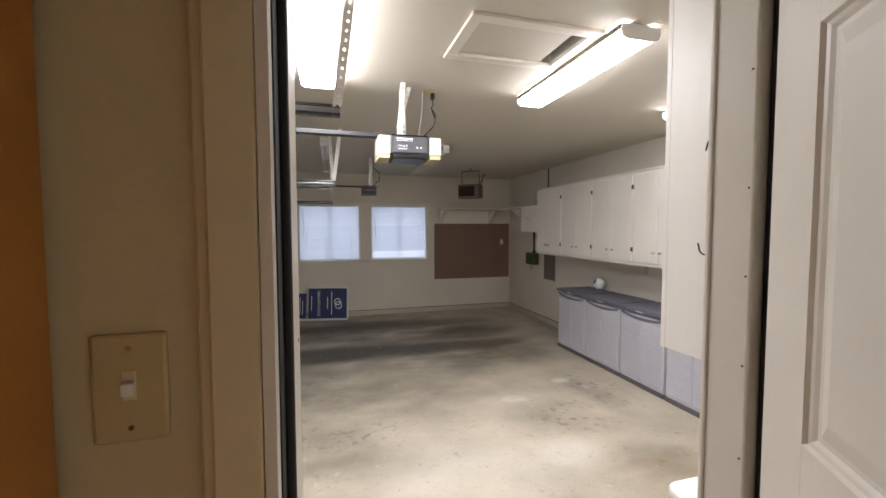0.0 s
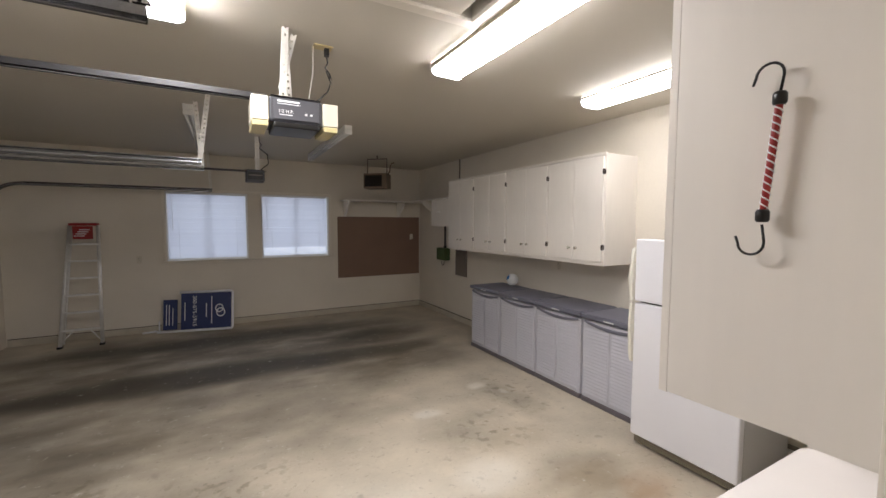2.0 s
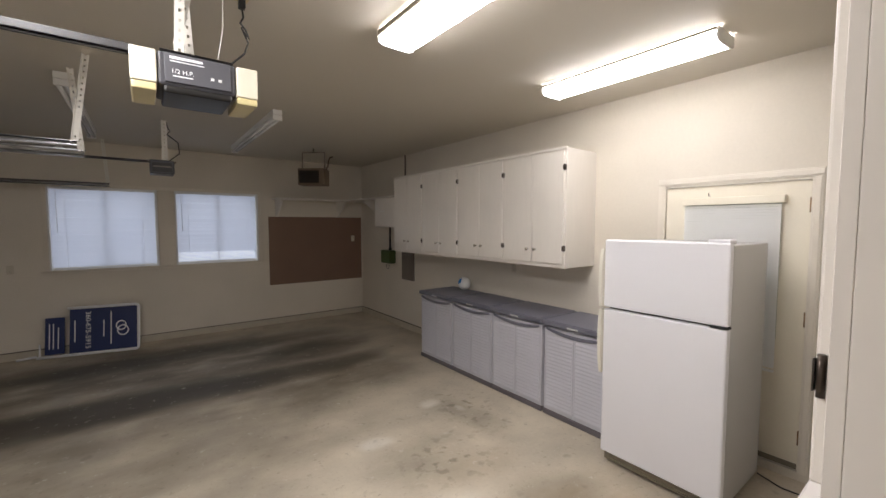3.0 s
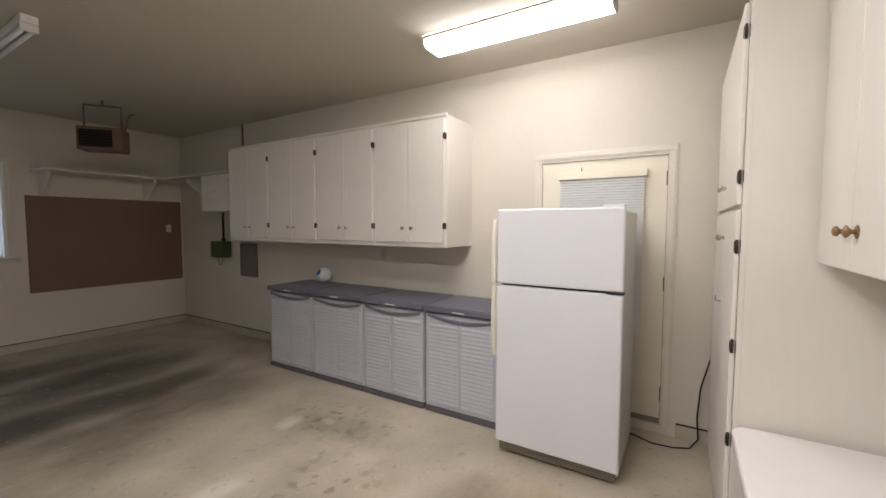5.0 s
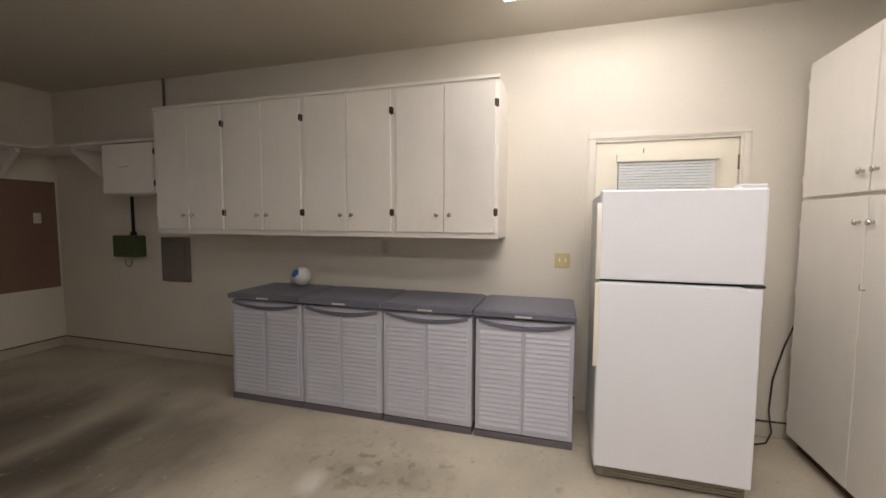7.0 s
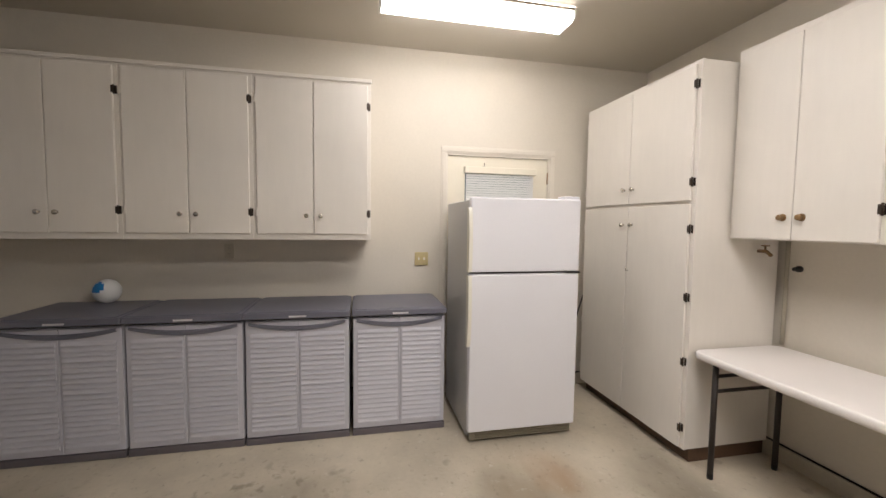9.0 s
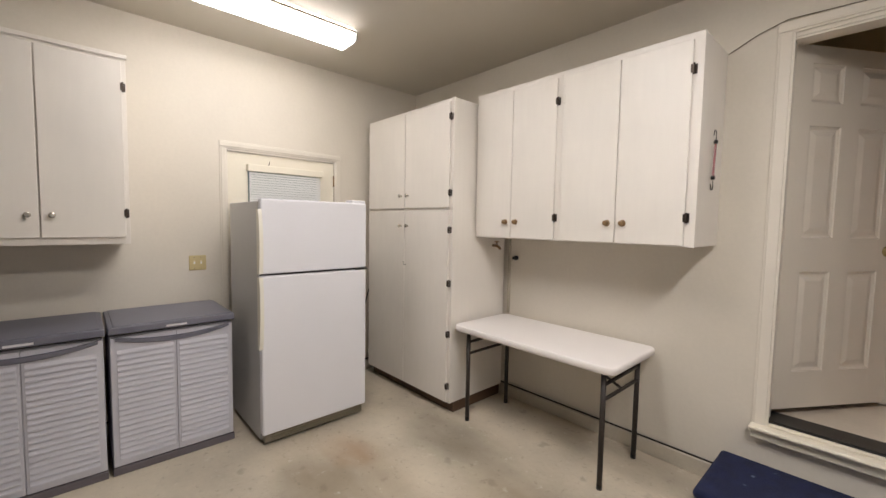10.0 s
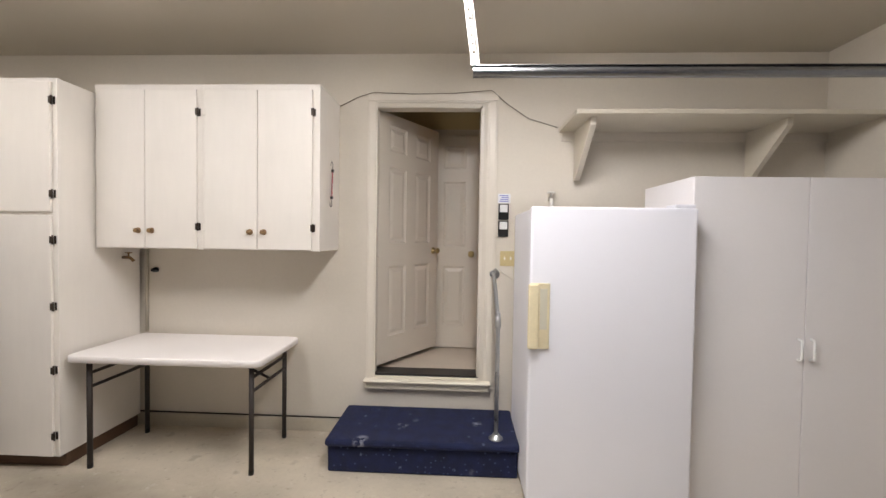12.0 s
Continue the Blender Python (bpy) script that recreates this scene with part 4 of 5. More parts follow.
# ---- grey storage cupboards ----
def storage(y0, y1, label):
    x0, x1, top = 3.265, 3.80, 0.895
    ob = thing("storage_cabinet", (x0, (y0 + y1) / 2, 0), label, "cabinet", "grey resin storage cupboards")
    part("base", B(x0 + 0.002, x1, y0 + 0.003, y1 - 0.003, 0.001, 0.045, 0.004), PLINTH, ob, "dark grey plinth")
    part("body", B(x0 + 0.03, x1 - 0.002, y0 + 0.006, y1 - 0.006, 0.046, 0.835, 0.004), BIN, ob)
    m = (y0 + y1) / 2
    for a, b, s in ((y0 + 0.007, m - 0.0012, 1), (m + 0.0012, y1 - 0.007, -1)):
        bm = B(x0 + 0.012, x0 + 0.029, a, b, 0.05, 0.828, 0.004)
        o0, o1 = (0.03, 0.014) if s > 0 else (0.014, 0.03)
        z = 0.085
        while z < 0.73:
            prof = ((0.0118, 0.0), (0.0, 0.003), (0.001, 0.012), (0.0118, 0.030))
            v = [[bm.verts.new((x0 + dx, y, z + dz)) for dx, dz in prof] for y in (a + o0, b - o1)]
            for k in range(3):
                bm.faces.new((v[0][k], v[1][k], v[1][k + 1], v[0][k + 1]))
            bm.faces.new(v[0])
            bm.faces.new(v[1][::-1])
            z += 0.0335
        part("louvre_door", bm, BIN, ob)
    # sagging dark grip under the lid
    bm = bmesh.new()
    n, rows = 16, []
    for k in range(n + 1):
        u = k / n
        y = y0 + 0.03 + (y1 - y0 - 0.06) * u
        sag = 0.042 * (1 - (2 * u - 1) ** 2)
        rows.append([bm.verts.new((x, y, z)) for x, z in ((x0 + 0.011, 0.828 - sag * 0.72), (x0 - 0.006, 0.826 - sag * 0.78), (x0 - 0.006, 0.814 - sag), (x0 + 0.011, 0.806 - sag))])
    for a, b in zip(rows, rows[1:]):
        for k in range(3):
            bm.faces.new((a[k], b[k], b[k + 1], a[k + 1]))
    part("grip", bm, BINTOP, ob, "dark grey curved grip")
    part("lid", B(x0 - 0.022, x1 + 0.012, y0 - 0.001, y1 + 0.001, 0.853, top, 0.007, 3), BINTOP, ob, "dark grey lid")
    part("lid_rim", B(x0 - 0.012, x1 + 0.006, y0 + 0.022, y1 - 0.022, top - 0.001, top + 0.006, 0.003), BINTOP, ob)
    part("badge", B(x0 - 0.024, x0 - 0.0215, m - 0.055, m + 0.055, 0.862, 0.874), LABEL, ob, "silver maker's plate")
    return ob


for a, b in ((2.575, 3.235), (3.25, 3.925), (3.93, 4.612), (4.617, 5.30)):
    storage(a, b, "grey resin storage cupboard with two louvred doors")

# ball
bl = thing("ball", (3.731, 4.937, 0.902), "small white ball with a blue patch on the cupboards", "ball")
bm = bmesh.new()
bmesh.ops.create_uvsphere(bm, u_segments=24, v_segments=16, radius=0.085, matrix=Matrix.Translation((3.731, 4.937, 0.987)))
for f in bm.faces:
    f.smooth = True
part("skin", bm, WHITEP, bl)
bm = bmesh.new()
bmesh.ops.create_uvsphere(bm, u_segments=24, v_segments=16, radius=0.0858, matrix=Matrix.Translation((3.731, 4.937, 0.987)))
far = [v for v in bm.verts if (v.co - Vector((3.731, 4.937, 0.987))).normalized().dot(Vector((-0.85, 0.25, 0.4)).normalized()) < 0.8]
bmesh.ops.delete(bm, geom=far, context="VERTS")
part("blue_patch", bm, mat("sky_blue", (0.02, 0.22, 0.55), 0.4), bl)

# ---- refrigerator ----
fy0, fy1, fx = 1.69, 2.475, 3.0
fr = thing("refrigerator", (fx + 0.4, (fy0 + fy1) / 2, 0), "white top-freezer refrigerator with yellowed handles", "refrigerator")
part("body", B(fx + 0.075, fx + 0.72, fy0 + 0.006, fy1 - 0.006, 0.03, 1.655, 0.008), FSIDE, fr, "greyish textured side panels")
part("gasket", B(fx + 0.062, fx + 0.0745, fy0 + 0.015, fy1 - 0.015, 0.1, 1.645), GASKET, fr)
fd = part("freezer_door", B(fx, fx + 0.061, fy0, fy1, 1.175, 1.67, 0.012, 3), OLDENAMEL, fr)
ld = part("lower_door", B(fx, fx + 0.061, fy0, fy1, 0.085, 1.16, 0.012, 3), OLDENAMEL, fr)
def fridge_handle(z0, z1, bow, parent):
    bm = bmesh.new()
    n, rows = 12, []
    for k in range(n + 1):
        z = z0 + (z1 - z0) * k / n
        u = k / n if bow > 0 else 1 - k / n
        d = 0.008 + 0.03 * math.sin(math.pi * min(1, 0.12 + 0.88 * u)) ** 0.6
        y = fy1 - 0.004
        rows.append([bm.verts.new(p) for p in ((fx + 0.02, y + 0.001, z), (fx - d, y + 0.001, z), (fx - d, y + 0.024, z), (fx + 0.02, y + 0.024, z))])
    for a, b in zip(rows, rows[1:]):
        for k in range(4):
            bm.faces.new((a[k], a[(k + 1) % 4], b[(k + 1) % 4], b[k]))
    bm.faces.new(rows[0])
    bm.faces.new(rows[-1][::-1])
    bmesh.ops.bevel(bm, geom=[e for e in bm.edges if len(e.link_faces) == 2 and e.calc_face_angle(0) > 1.0], offset=0.004, segments=2, affect="EDGES")
    part("handle", bm, AGED, parent, "yellowed cream plastic handle")
fridge_handle(1.18, 1.60, 1, fd)
fridge_handle(0.68, 1.155, -1, ld)
part("top_hinge", B(fx + 0.01, fx + 0.11, fy0 + 0.005, fy0 + 0.12, 1.661, 1.69, 0.006), OLDENAMEL, fr)
part("mid_hinge", B(fx - 0.004, fx + 0.05, fy0 - 0.004, fy0 + 0.09, 1.162, 1.173), GASKET, fr)
g = part("grille", B(fx + 0.03, fx + 0.07, fy0 + 0.02, fy1 - 0.02, 0.022, 0.08), GRILLE, fr, "brown base grille")
for k in range(3):
    part("grille_slat", B(fx + 0.022, fx + 0.029, fy0 + 0.025, fy1 - 0.06, 0.027 + 0.018 * k, 0.037 + 0.018 * k), BRASSY, g)
for y in (fy0 + 0.05, fy1 - 0.05):
    for x in (fx + 0.09, fx + 0.66):
        part("foot", lathe(bmesh.new(), (x, y, 0.0), (0, 0, 1), ((0, 0.02), (0.015, 0.02), (0.016, 0.01), (0.031, 0.01)), 12), BLACK, fr)
single("power_cable", T([(XR - 0.05, 1.15, 0.85), (XR - 0.045, 1.21, 0.65), (XR - 0.05, 1.265, 0.42), (XR - 0.06, 1.28, 0.2), (XR - 0.09, 1.27, 0.06), (XR - 0.14, 1.32, 0.008), (XR - 0.19, 1.42, 0.008), (XR - 0.2, 1.55, 0.008), (XR - 0.13, 1.7, 0.008)], 0.0055, 8), BLACK, "black power cable hanging down to the floor", "cable")

# ---- folding table ----
tx0, tx1, ty0, ty1, tz = 1.245, 2.515, 0.57, 1.21, 0.745
tb = thing("folding_table", ((tx0 + tx1) / 2, (ty0 + ty1) / 2, 0), "white resin folding table with brown steel legs", "table")
bm = bmesh.new()
r, out = 0.06, []
for cx, cy, a in ((tx1 - r, ty1 - r, 0), (tx0 + r, ty1 - r, 90), (tx0 + r, ty0 + r, 180), (tx1 - r, ty0 + r, 270)):
    out += [(cx + r * math.cos(radians(a + 15 * k)), cy + r * math.sin(radians(a + 15 * k))) for k in range(7)]
cxm, cym = (tx0 + tx1) / 2, (ty0 + ty1) / 2
rings = []
for z, s in ((tz - 0.045, 0.006), (tz - 0.04, 0), (tz - 0.008, 0), (tz - 0.002, 0.003), (tz, 0.009)):
    rings.append([bm.verts.new((x + (cxm - x) * s / 0.6, y + (cym - y) * s / 0.3, z)) for x, y in out])
for a, b in zip(rings, rings[1:]):
    for k in range(len(out)):
        bm.faces.new((a[k], a[(k + 1) % len(out)], b[(k + 1) % len(out)], b[k])).smooth = True
bm.faces.new(rings[-1])
bm.faces.new(rings[0][::-1])
part("tabletop", bm, TABLE, tb)
for x, inn in ((1.325, 1), (2.395, -1)):
    for y in (0.675, 1.15):
        lg = part("leg", T(((x, y, 0.012), (x, y, tz - 0.048)), 0.016, 10), LEG, tb)
        part("foot_cap", lathe(bmesh.new(), (x, y, 0), (0, 0, 1), ((0, 0.017), (0.03, 0.017), (0.034, 0.014)), 10), BLACK, lg)
    part("cross_bar", T(((x, 0.675, 0.62), (x, 1.15, 0.62)), 0.011, 8), LEG, tb)
    part("lower_bar", T(((x, 0.675, 0.53), (x, 1.15, 0.53)), 0.011, 8), LEG, tb)
    part("brace", T(((x, 0.9, 0.53), (x + inn * 0.35, 0.9, tz - 0.05)), 0.009, 8), LEG, tb)
    part("leg_bracket", B(x - 0.03, x + 0.03, 0.64, 1.185, tz - 0.052, tz - 0.046), LEG, tb)

# pipe fittings under the wall cupboards
tap = thing("wall_tap", (2.52, 0.75, 1.3), "old brass tap on the side of the tall cupboard", "tap")
part("spout", T(((2.544, 0.72, 1.345), (2.49, 0.72, 1.345), (2.46, 0.72, 1.32)), 0.011, 8), OLDBRASS, tap)
part("wheel", lathe(bmesh.new(), (2.50, 0.72, 1.356), (0, 0, 1), ((0, 0.006), (0.02, 0.006), (0.021, 0.022), (0.028, 0.022)), 12), OLDBRASS, tap)
single("wall_pipe", T(((2.50, YE + 0.013, 0.75), (2.50, YE + 0.013, 1.423)), 0.012, 8), CURB, "thin painted pipe in the corner above the table", "pipe")
single("pipe_stub", lathe(bmesh.new(), (2.43, YE + 0.001, 1.24), (0, 1, 0), ((0, 0.02), (0.02, 0.02), (0.022, 0.012), (0.05, 0.012)), 12), BLACK, "short black pipe stub above the table", "pipe")

# bungee cord on the end of the wall cupboards
bg = thing("bungee_cord", (0.95, 0.76, 1.75), "red bungee cord with black wire hooks on the cabinet side", "bungee cord")
bm, n = bmesh.new(), 40
tube(bm, [(0.945, 0.752 + 0.016 * k / n, 1.995 - 0.195 * k / n) for k in range(n + 1)], 0.006, 8)
part("cord", bm, RED, bg)
bm = bmesh.new()
for ph in (0, math.pi):
    tube(bm, [(0.945 + 0.0062 * math.cos(ph + k * 0.55), 0.752 + 0.016 * k / 90 + 0.0062 * math.sin(ph + k * 0.55), 1.995 - 0.195 * k / 90) for k in range(91)], 0.0013, 5)
part("white_thread", bm, SIGNWHITE, bg)
for z, s in ((1.995, 1), (1.80, -1)):
    y = 0.752 if s > 0 else 0.768
    part("collar", lathe(bmesh.new(), (0.945, y, z - 0.008), (0, 0, 1), ((0, 0.008), (0.004, 0.0105), (0.018, 0.0105), (0.022, 0.008)), 12), BLACK, bg)
    pts = [Vector((0.945, y, z + s * 0.012)), Vector((0.945, y - 0.004, z + s * 0.04))] + arc((0.945, y + 0.016, z + s * 0.045), 0.02, 180, 0, (0, 1, 0), (0, 0, s), 10)
    part("hook", tube(bmesh.new(), pts + [pts[-1] + Vector((0, 0.004, -s * 0.012))], 0.0023, 7), BLACK, bg)

# ---- carpeted step, handrail ----
st = thing("step_box", (0.25, 0.85, 0), "step box covered in dark blue patterned carpet", "step")
part("riser_box", B(-0.37, 0.855, YE + 0.031, 1.085, 0.001, 0.175, 0.012), CARPET, st)
part("tread", B(-0.385, 0.87, YE + 0.031, 1.115, 0.176, 0.225, 0.022, 3), CARPET, st)
hr = thing("handrail", (-0.235, 1.0, 0.226), "grey galvanised pipe handrail from step to wall", "handrail")
part("base_flange", lathe(bmesh.new(), (-0.235, 1.02, 0.226), (0, 0, 1), ((0, 0.046), (0.006, 0.046), (0.012, 0.026), (0.03, 0.024)), 18), STEEL, hr)
part("pipe", T([(-0.235, 1.02, 0.24), (-0.235, 1.02, 0.965), (-0.235, 1.015, 0.995), (-0.235, 1.0, 1.025), (-0.235, 0.66, 1.25), (-0.235, 0.56, 1.26)], 0.014, 12), STEEL, hr)
part("elbow", T([(-0.235, 1.021, 0.95), (-0.235, 1.018, 0.995), (-0.235, 0.985, 1.037)], 0.019, 12), STEEL, hr)
part("wall_flange", lathe(bmesh.new(), (-0.235, YE + 0.001, 1.26), (0, 1, 0), ((0, 0.05), (0.008, 0.05), (0.014, 0.026), (0.03, 0.025)), 18), STEEL, hr)

# opener buttons and note by the door
for z in (1.735, 1.605):
    pbn = thing("push_button", (-0.305, YE, z), "black wall button with a white key", "button", "door opener buttons")
    part("housing", B(-0.345, -0.268, YE + 0.001, YE + 0.018, z - 0.06, z + 0.06, 0.004), BLACK, pbn)
    part("key", B(-0.336, -0.277, YE + 0.0185, YE + 0.024, z - 0.005, z + 0.052, 0.003), WHITEP, pbn)
nt2 = thing("note", (-0.31, YE, 1.84), "small white note with blue lines of writing", "note")
part("paper", B(-0.358, -0.262, YE + 0.001, YE + 0.003, 1.80, 1.872), SIGNWHITE, nt2)
for k in range(4):
    part("writing", B(-0.345 + 0.004 * (k % 2), -0.276 - 0.006 * (k % 3), YE + 0.0031, YE + 0.0036, 1.812 + 0.014 * k, 1.818 + 0.014 * k), mat("blue_ink", (0.1, 0.14, 0.5), 0.6), nt2)
single("bell_wire", T([(0.96, YE + 0.006, 2.53), (0.82, YE + 0.006, 2.60), (0.70, YE + 0.022, 2.63), (0.4, YE + 0.022, 2.618), (0.1, YE + 0.022, 2.622), (-0.2, YE + 0.022, 2.645), (-0.32, YE + 0.006, 2.55), (-0.48, YE + 0.006, 2.44), (-0.7, YE + 0.006, 2.372)], 0.003, 6), BRASSY, "thin grey wire draped over the door casing", "wire")
# thin bar modelled in place of the handrail's shadow on the wall
single("rail_shadow_line", T([(-0.5, YE + 0.006, 0.0), (-0.42, YE + 0.006, 1.2), (-0.26, YE + 0.006, 1.30)], 0.004, 6), WALL, "thin wall-coloured bar standing in for the handrail's shadow on the wall", "cable")

# ---- upright freezer and white wardrobe ----
zx0, zx1, zy = -1.275, -0.372, 1.375
fz = thing("upright_freezer", (-0.82, 1.05, 0), "tall white upright freezer with a yellowed handle", "freezer")
part("body", B(zx0 + 0.004, zx1 - 0.004, 0.68, zy - 0.075, 0.035, 1.70, 0.008), FRIDGE, fz)
part("gasket", B(zx0 + 0.014, zx1 - 0.014, zy - 0.0745, zy - 0.062, 0.06, 1.69), YELLOWED, fz)
zd = part("freezer_door", B(zx0, zx1, zy - 0.061, zy, 0.045, 1.71, 0.014, 3), FRIDGE, fz)
hb = B(zx1 - 0.11, zx1 - 0.002, zy + 0.001, zy + 0.012, 0.92, 1.285, 0.004)
box(hb, zx1 - 0.045, zx1 + 0.012, zy + 0.013, zy + 0.045, 0.925, 1.28, 0.008)
hd = part("handle", hb, YELLOWED, zd, "yellowed cream plastic handle")
part("lock_plate", B(zx1 - 0.095, zx1 - 0.055, zy + 0.0125, zy + 0.016, 1.03, 1.255, 0.002), LENS, hd)
part("top_hinge", B(zx0 + 0.01, zx0 + 0.12, zy - 0.12, zy - 0.01, 1.7105, 1.73, 0.006), FRIDGE, fz)
for x in (zx0 + 0.06, zx1 - 0.06):
    for y in (0.73, 1.25):
        part("foot", lathe(bmesh.new(), (x, y, 0), (0, 0, 1), ((0, 0.022), (0.02, 0.022), (0.021, 0.012), (0.036, 0.012)), 12), BLACK, fz)
wr = thing("wardrobe", (-1.95, 0.95, 0), "white melamine two-door storage wardrobe", "wardrobe")
part("carcass", B(-2.60, -1.32, 0.625, 1.222, 0.001, 1.905, 0.002), MELAMINE, wr)
for a, b, hx in ((-2.60, -1.962, -1.995), (-1.958, -1.32, -1.925)):
    d = part("wardrobe_door", B(a, b, 1.2235, 1.242, 0.03, 1.903, 0.003), MELAMINE, wr)
    part("handle", T([(hx, 1.242, 0.86), (hx, 1.268, 0.865), (hx, 1.272, 0.88), (hx, 1.272, 0.96), (hx, 1.268, 0.975), (hx, 1.242, 0.98)], 0.007, 8), WHITEP, d)
tapv = thing("wall_valve", (-0.66, YE, 1.76), "white hose valve on the wall above the freezer", "valve")
part("pipe", T([(-0.655, YE + 0.001, 1.83), (-0.655, YE + 0.05, 1.83), (-0.66, YE + 0.06, 1.72), (-0.66, YE + 0.06, 1.55)], 0.014, 8), STRAP, tapv)
part("wheel", lathe(bmesh.new(), (-0.655, YE + 0.045, 1.845), (0, 0, 1), ((0, 0.007), (0.03, 0.007), (0.031, 0.028), (0.04, 0.028)), 12), STRAP, tapv)

# ---- ceiling lamps ----
def wrap_lamp(x, y0, y1, z, lit, lip=0.014):
    """Slim channel on the ceiling with a wraparound acrylic diffuser between two end caps."""
    ob = thing("ceiling_light", (x, (y0 + y1) / 2, z), "lit fluorescent ceiling light with a wraparound diffuser", "ceiling light", "fluorescent lights")
    part("channel", B(x - 0.065, x + 0.065, y0 + 0.012, y1 - 0.012, z + 0.052, H - 0.001, 0.004), FIXTURE, ob)
    for s in (-1, 1):
        part("lip", B(x + s * 0.110, x + s * 0.131, y0 + 0.013, y1 - 0.013, z + 0.070 - lip, z + 0.070, 0.002), BRASSY, ob, "thin dark metal lip")
    bm = bmesh.new()
    prof = ((-0.115, 0.0555), (-0.119, 0.03), (-0.112, 0.012), (-0.088, 0.0), (0.088, 0.0), (0.112, 0.012), (0.119, 0.03), (0.115, 0.0555))
    q = [[bm.verts.new((x + a, y, z + b)) for a, b in prof] for y in (y0 + 0.012, y1 - 0.012)]
    for k in range(len(prof) - 1):
        bm.faces.new((q[0][k], q[0][k + 1], q[1][k + 1], q[1][k]))
    part("diffuser", bm, lit, ob, "glowing white diffuser")
    for y, s in ((y0, 1), (y1, -1)):
        bm = bmesh.new()
        outline = ((-0.124, 0.07), (-0.126, 0.028), (-0.118, 0.008), (-0.09, -0.005), (0.09, -0.005), (0.118, 0.008), (0.126, 0.028), (0.124, 0.07))
        ends = [[bm.verts.new((x + a, yy, z + b)) for a, b in outline] for yy in (y, y + s * 0.011)]
        n = len(outline)
        for k in range(n):
            bm.faces.new((ends[0][k], ends[0][(k + 1) % n], ends[1][(k + 1) % n], ends[1][k]))
        bm.faces.new(ends[0])
        bm.faces.new(ends[1][::-1])
        part("end_cap", bm, FIXTURE, ob)
    return ob


def strip_lamp(x, y0, y1):
    """A narrow batten with a pair of bare tubes, switched off."""
    ob = thing("ceiling_light", (x, (y0 + y1) / 2, H - 0.1), "unlit narrow white fluorescent strip light", "ceiling light", "unlit strip lights")
    part("channel", B(x - 0.045, x + 0.045, y0, y1, H - 0.055, H - 0.001, 0.006), FIXTURE, ob)
    for y, s in ((y0, 1), (y1, -1)):
        part("socket", B(x - 0.045, x + 0.045, y + s * 0.004, y + s * 0.028, H - 0.105, H - 0.056, 0.004), FIXTURE, ob)
    for dx in (-0.024, 0.024):
        part("tube", T(((x + dx, y0 + 0.03, H - 0.082), (x + dx, y1 - 0.03, H - 0.082)), 0.017, 12), TUBEOFF, ob, "dark fluorescent tube")
    return ob


wrap_lamp(-0.15, 1.76, 3.03, 2.845, LAMPSTRONG, 0.022)
wrap_lamp(1.575, 1.76, 3.03, 2.845, LAMPMID, 0.028)
wrap_lamp(3.1, 1.79, 3.06, 2.845, LAMPWEAK)
strip_lamp(1.43, 5.12, 7.45)
strip_lamp(-0.15, 5.05, 7.4)

# attic hatch
ht = thing("attic_hatch", ((HX0 + HX1) / 2, (HY0 + HY1) / 2, H), "white attic hatch with painted trim, not quite closed", "hatch")
ht["kind"] = "structure"
for a in ((HX0 - 0.07, HX1 + 0.07, HY1, HY1 + 0.07), (HX0 - 0.07, HX1 + 0.07, HY0 - 0.07, HY0), (HX0 - 0.07, HX0, HY0 + 0.001, HY1 - 0.001), (HX1, HX1 + 0.07, HY0 + 0.001, HY1 - 0.001)):
    part("trim_board", B(*a, H - 0.022, H - 0.001, 0.004), TRIM, ht)
part("lid_board", B(HX0 + 0.002, HX1 - 0.075, HY0 + 0.002, HY1 - 0.002, H + 0.004, H + 0.02), CEIL, ht)


# ---- garage doors, tracks and openers ----
def perforated(bm, p0, p1, w, across, holes=True):
    """A flat bar with a row of round-looking openings, from p0 to p1."""
    p0, p1, s = Vector(p0), Vector(p1), Vector(across).normalized()
    d = (p1 - p0)
    n = max(2, int(d.length / 0.04))
    t = d.normalized().cross(s) * 0.002
    def bar(a, b, lo, hi):
        v = [bm.verts.new(p0 + d * u + s * q + t * k) for k in (-1, 1) for u, q in ((a, lo), (b, lo), (b, hi), (a, hi))]
        for f in ((0, 1, 2, 3), (7, 6, 5, 4), (0, 4, 5, 1), (1, 5, 6, 2), (2, 6, 7, 3), (3, 7, 4, 0)):
            bm.faces.new([v[i] for i in f])
    bar(0, 1, -w / 2, -w * 0.14)
    bar(0, 1, w * 0.14, w / 2)
    for k in range(n):
        bar((k + 0.16) / n, (k + 0.84) / n, -w * 0.14, w * 0.14)


def angle_iron(parent, p0, p1, u, v, w=0.035, material=STRAP):
    bm = bmesh.new()
    u, v = Vector(u), Vector(v)
    perforated(bm, Vector(p0) + u * w / 2, Vector(p1) + u * w / 2, w, u)
    perforated(bm, Vector(p0) + v * w / 2, Vector(p1) + v * w / 2, w, v)
    part("hanger", bm, material, parent, "perforated angle-iron hanger")


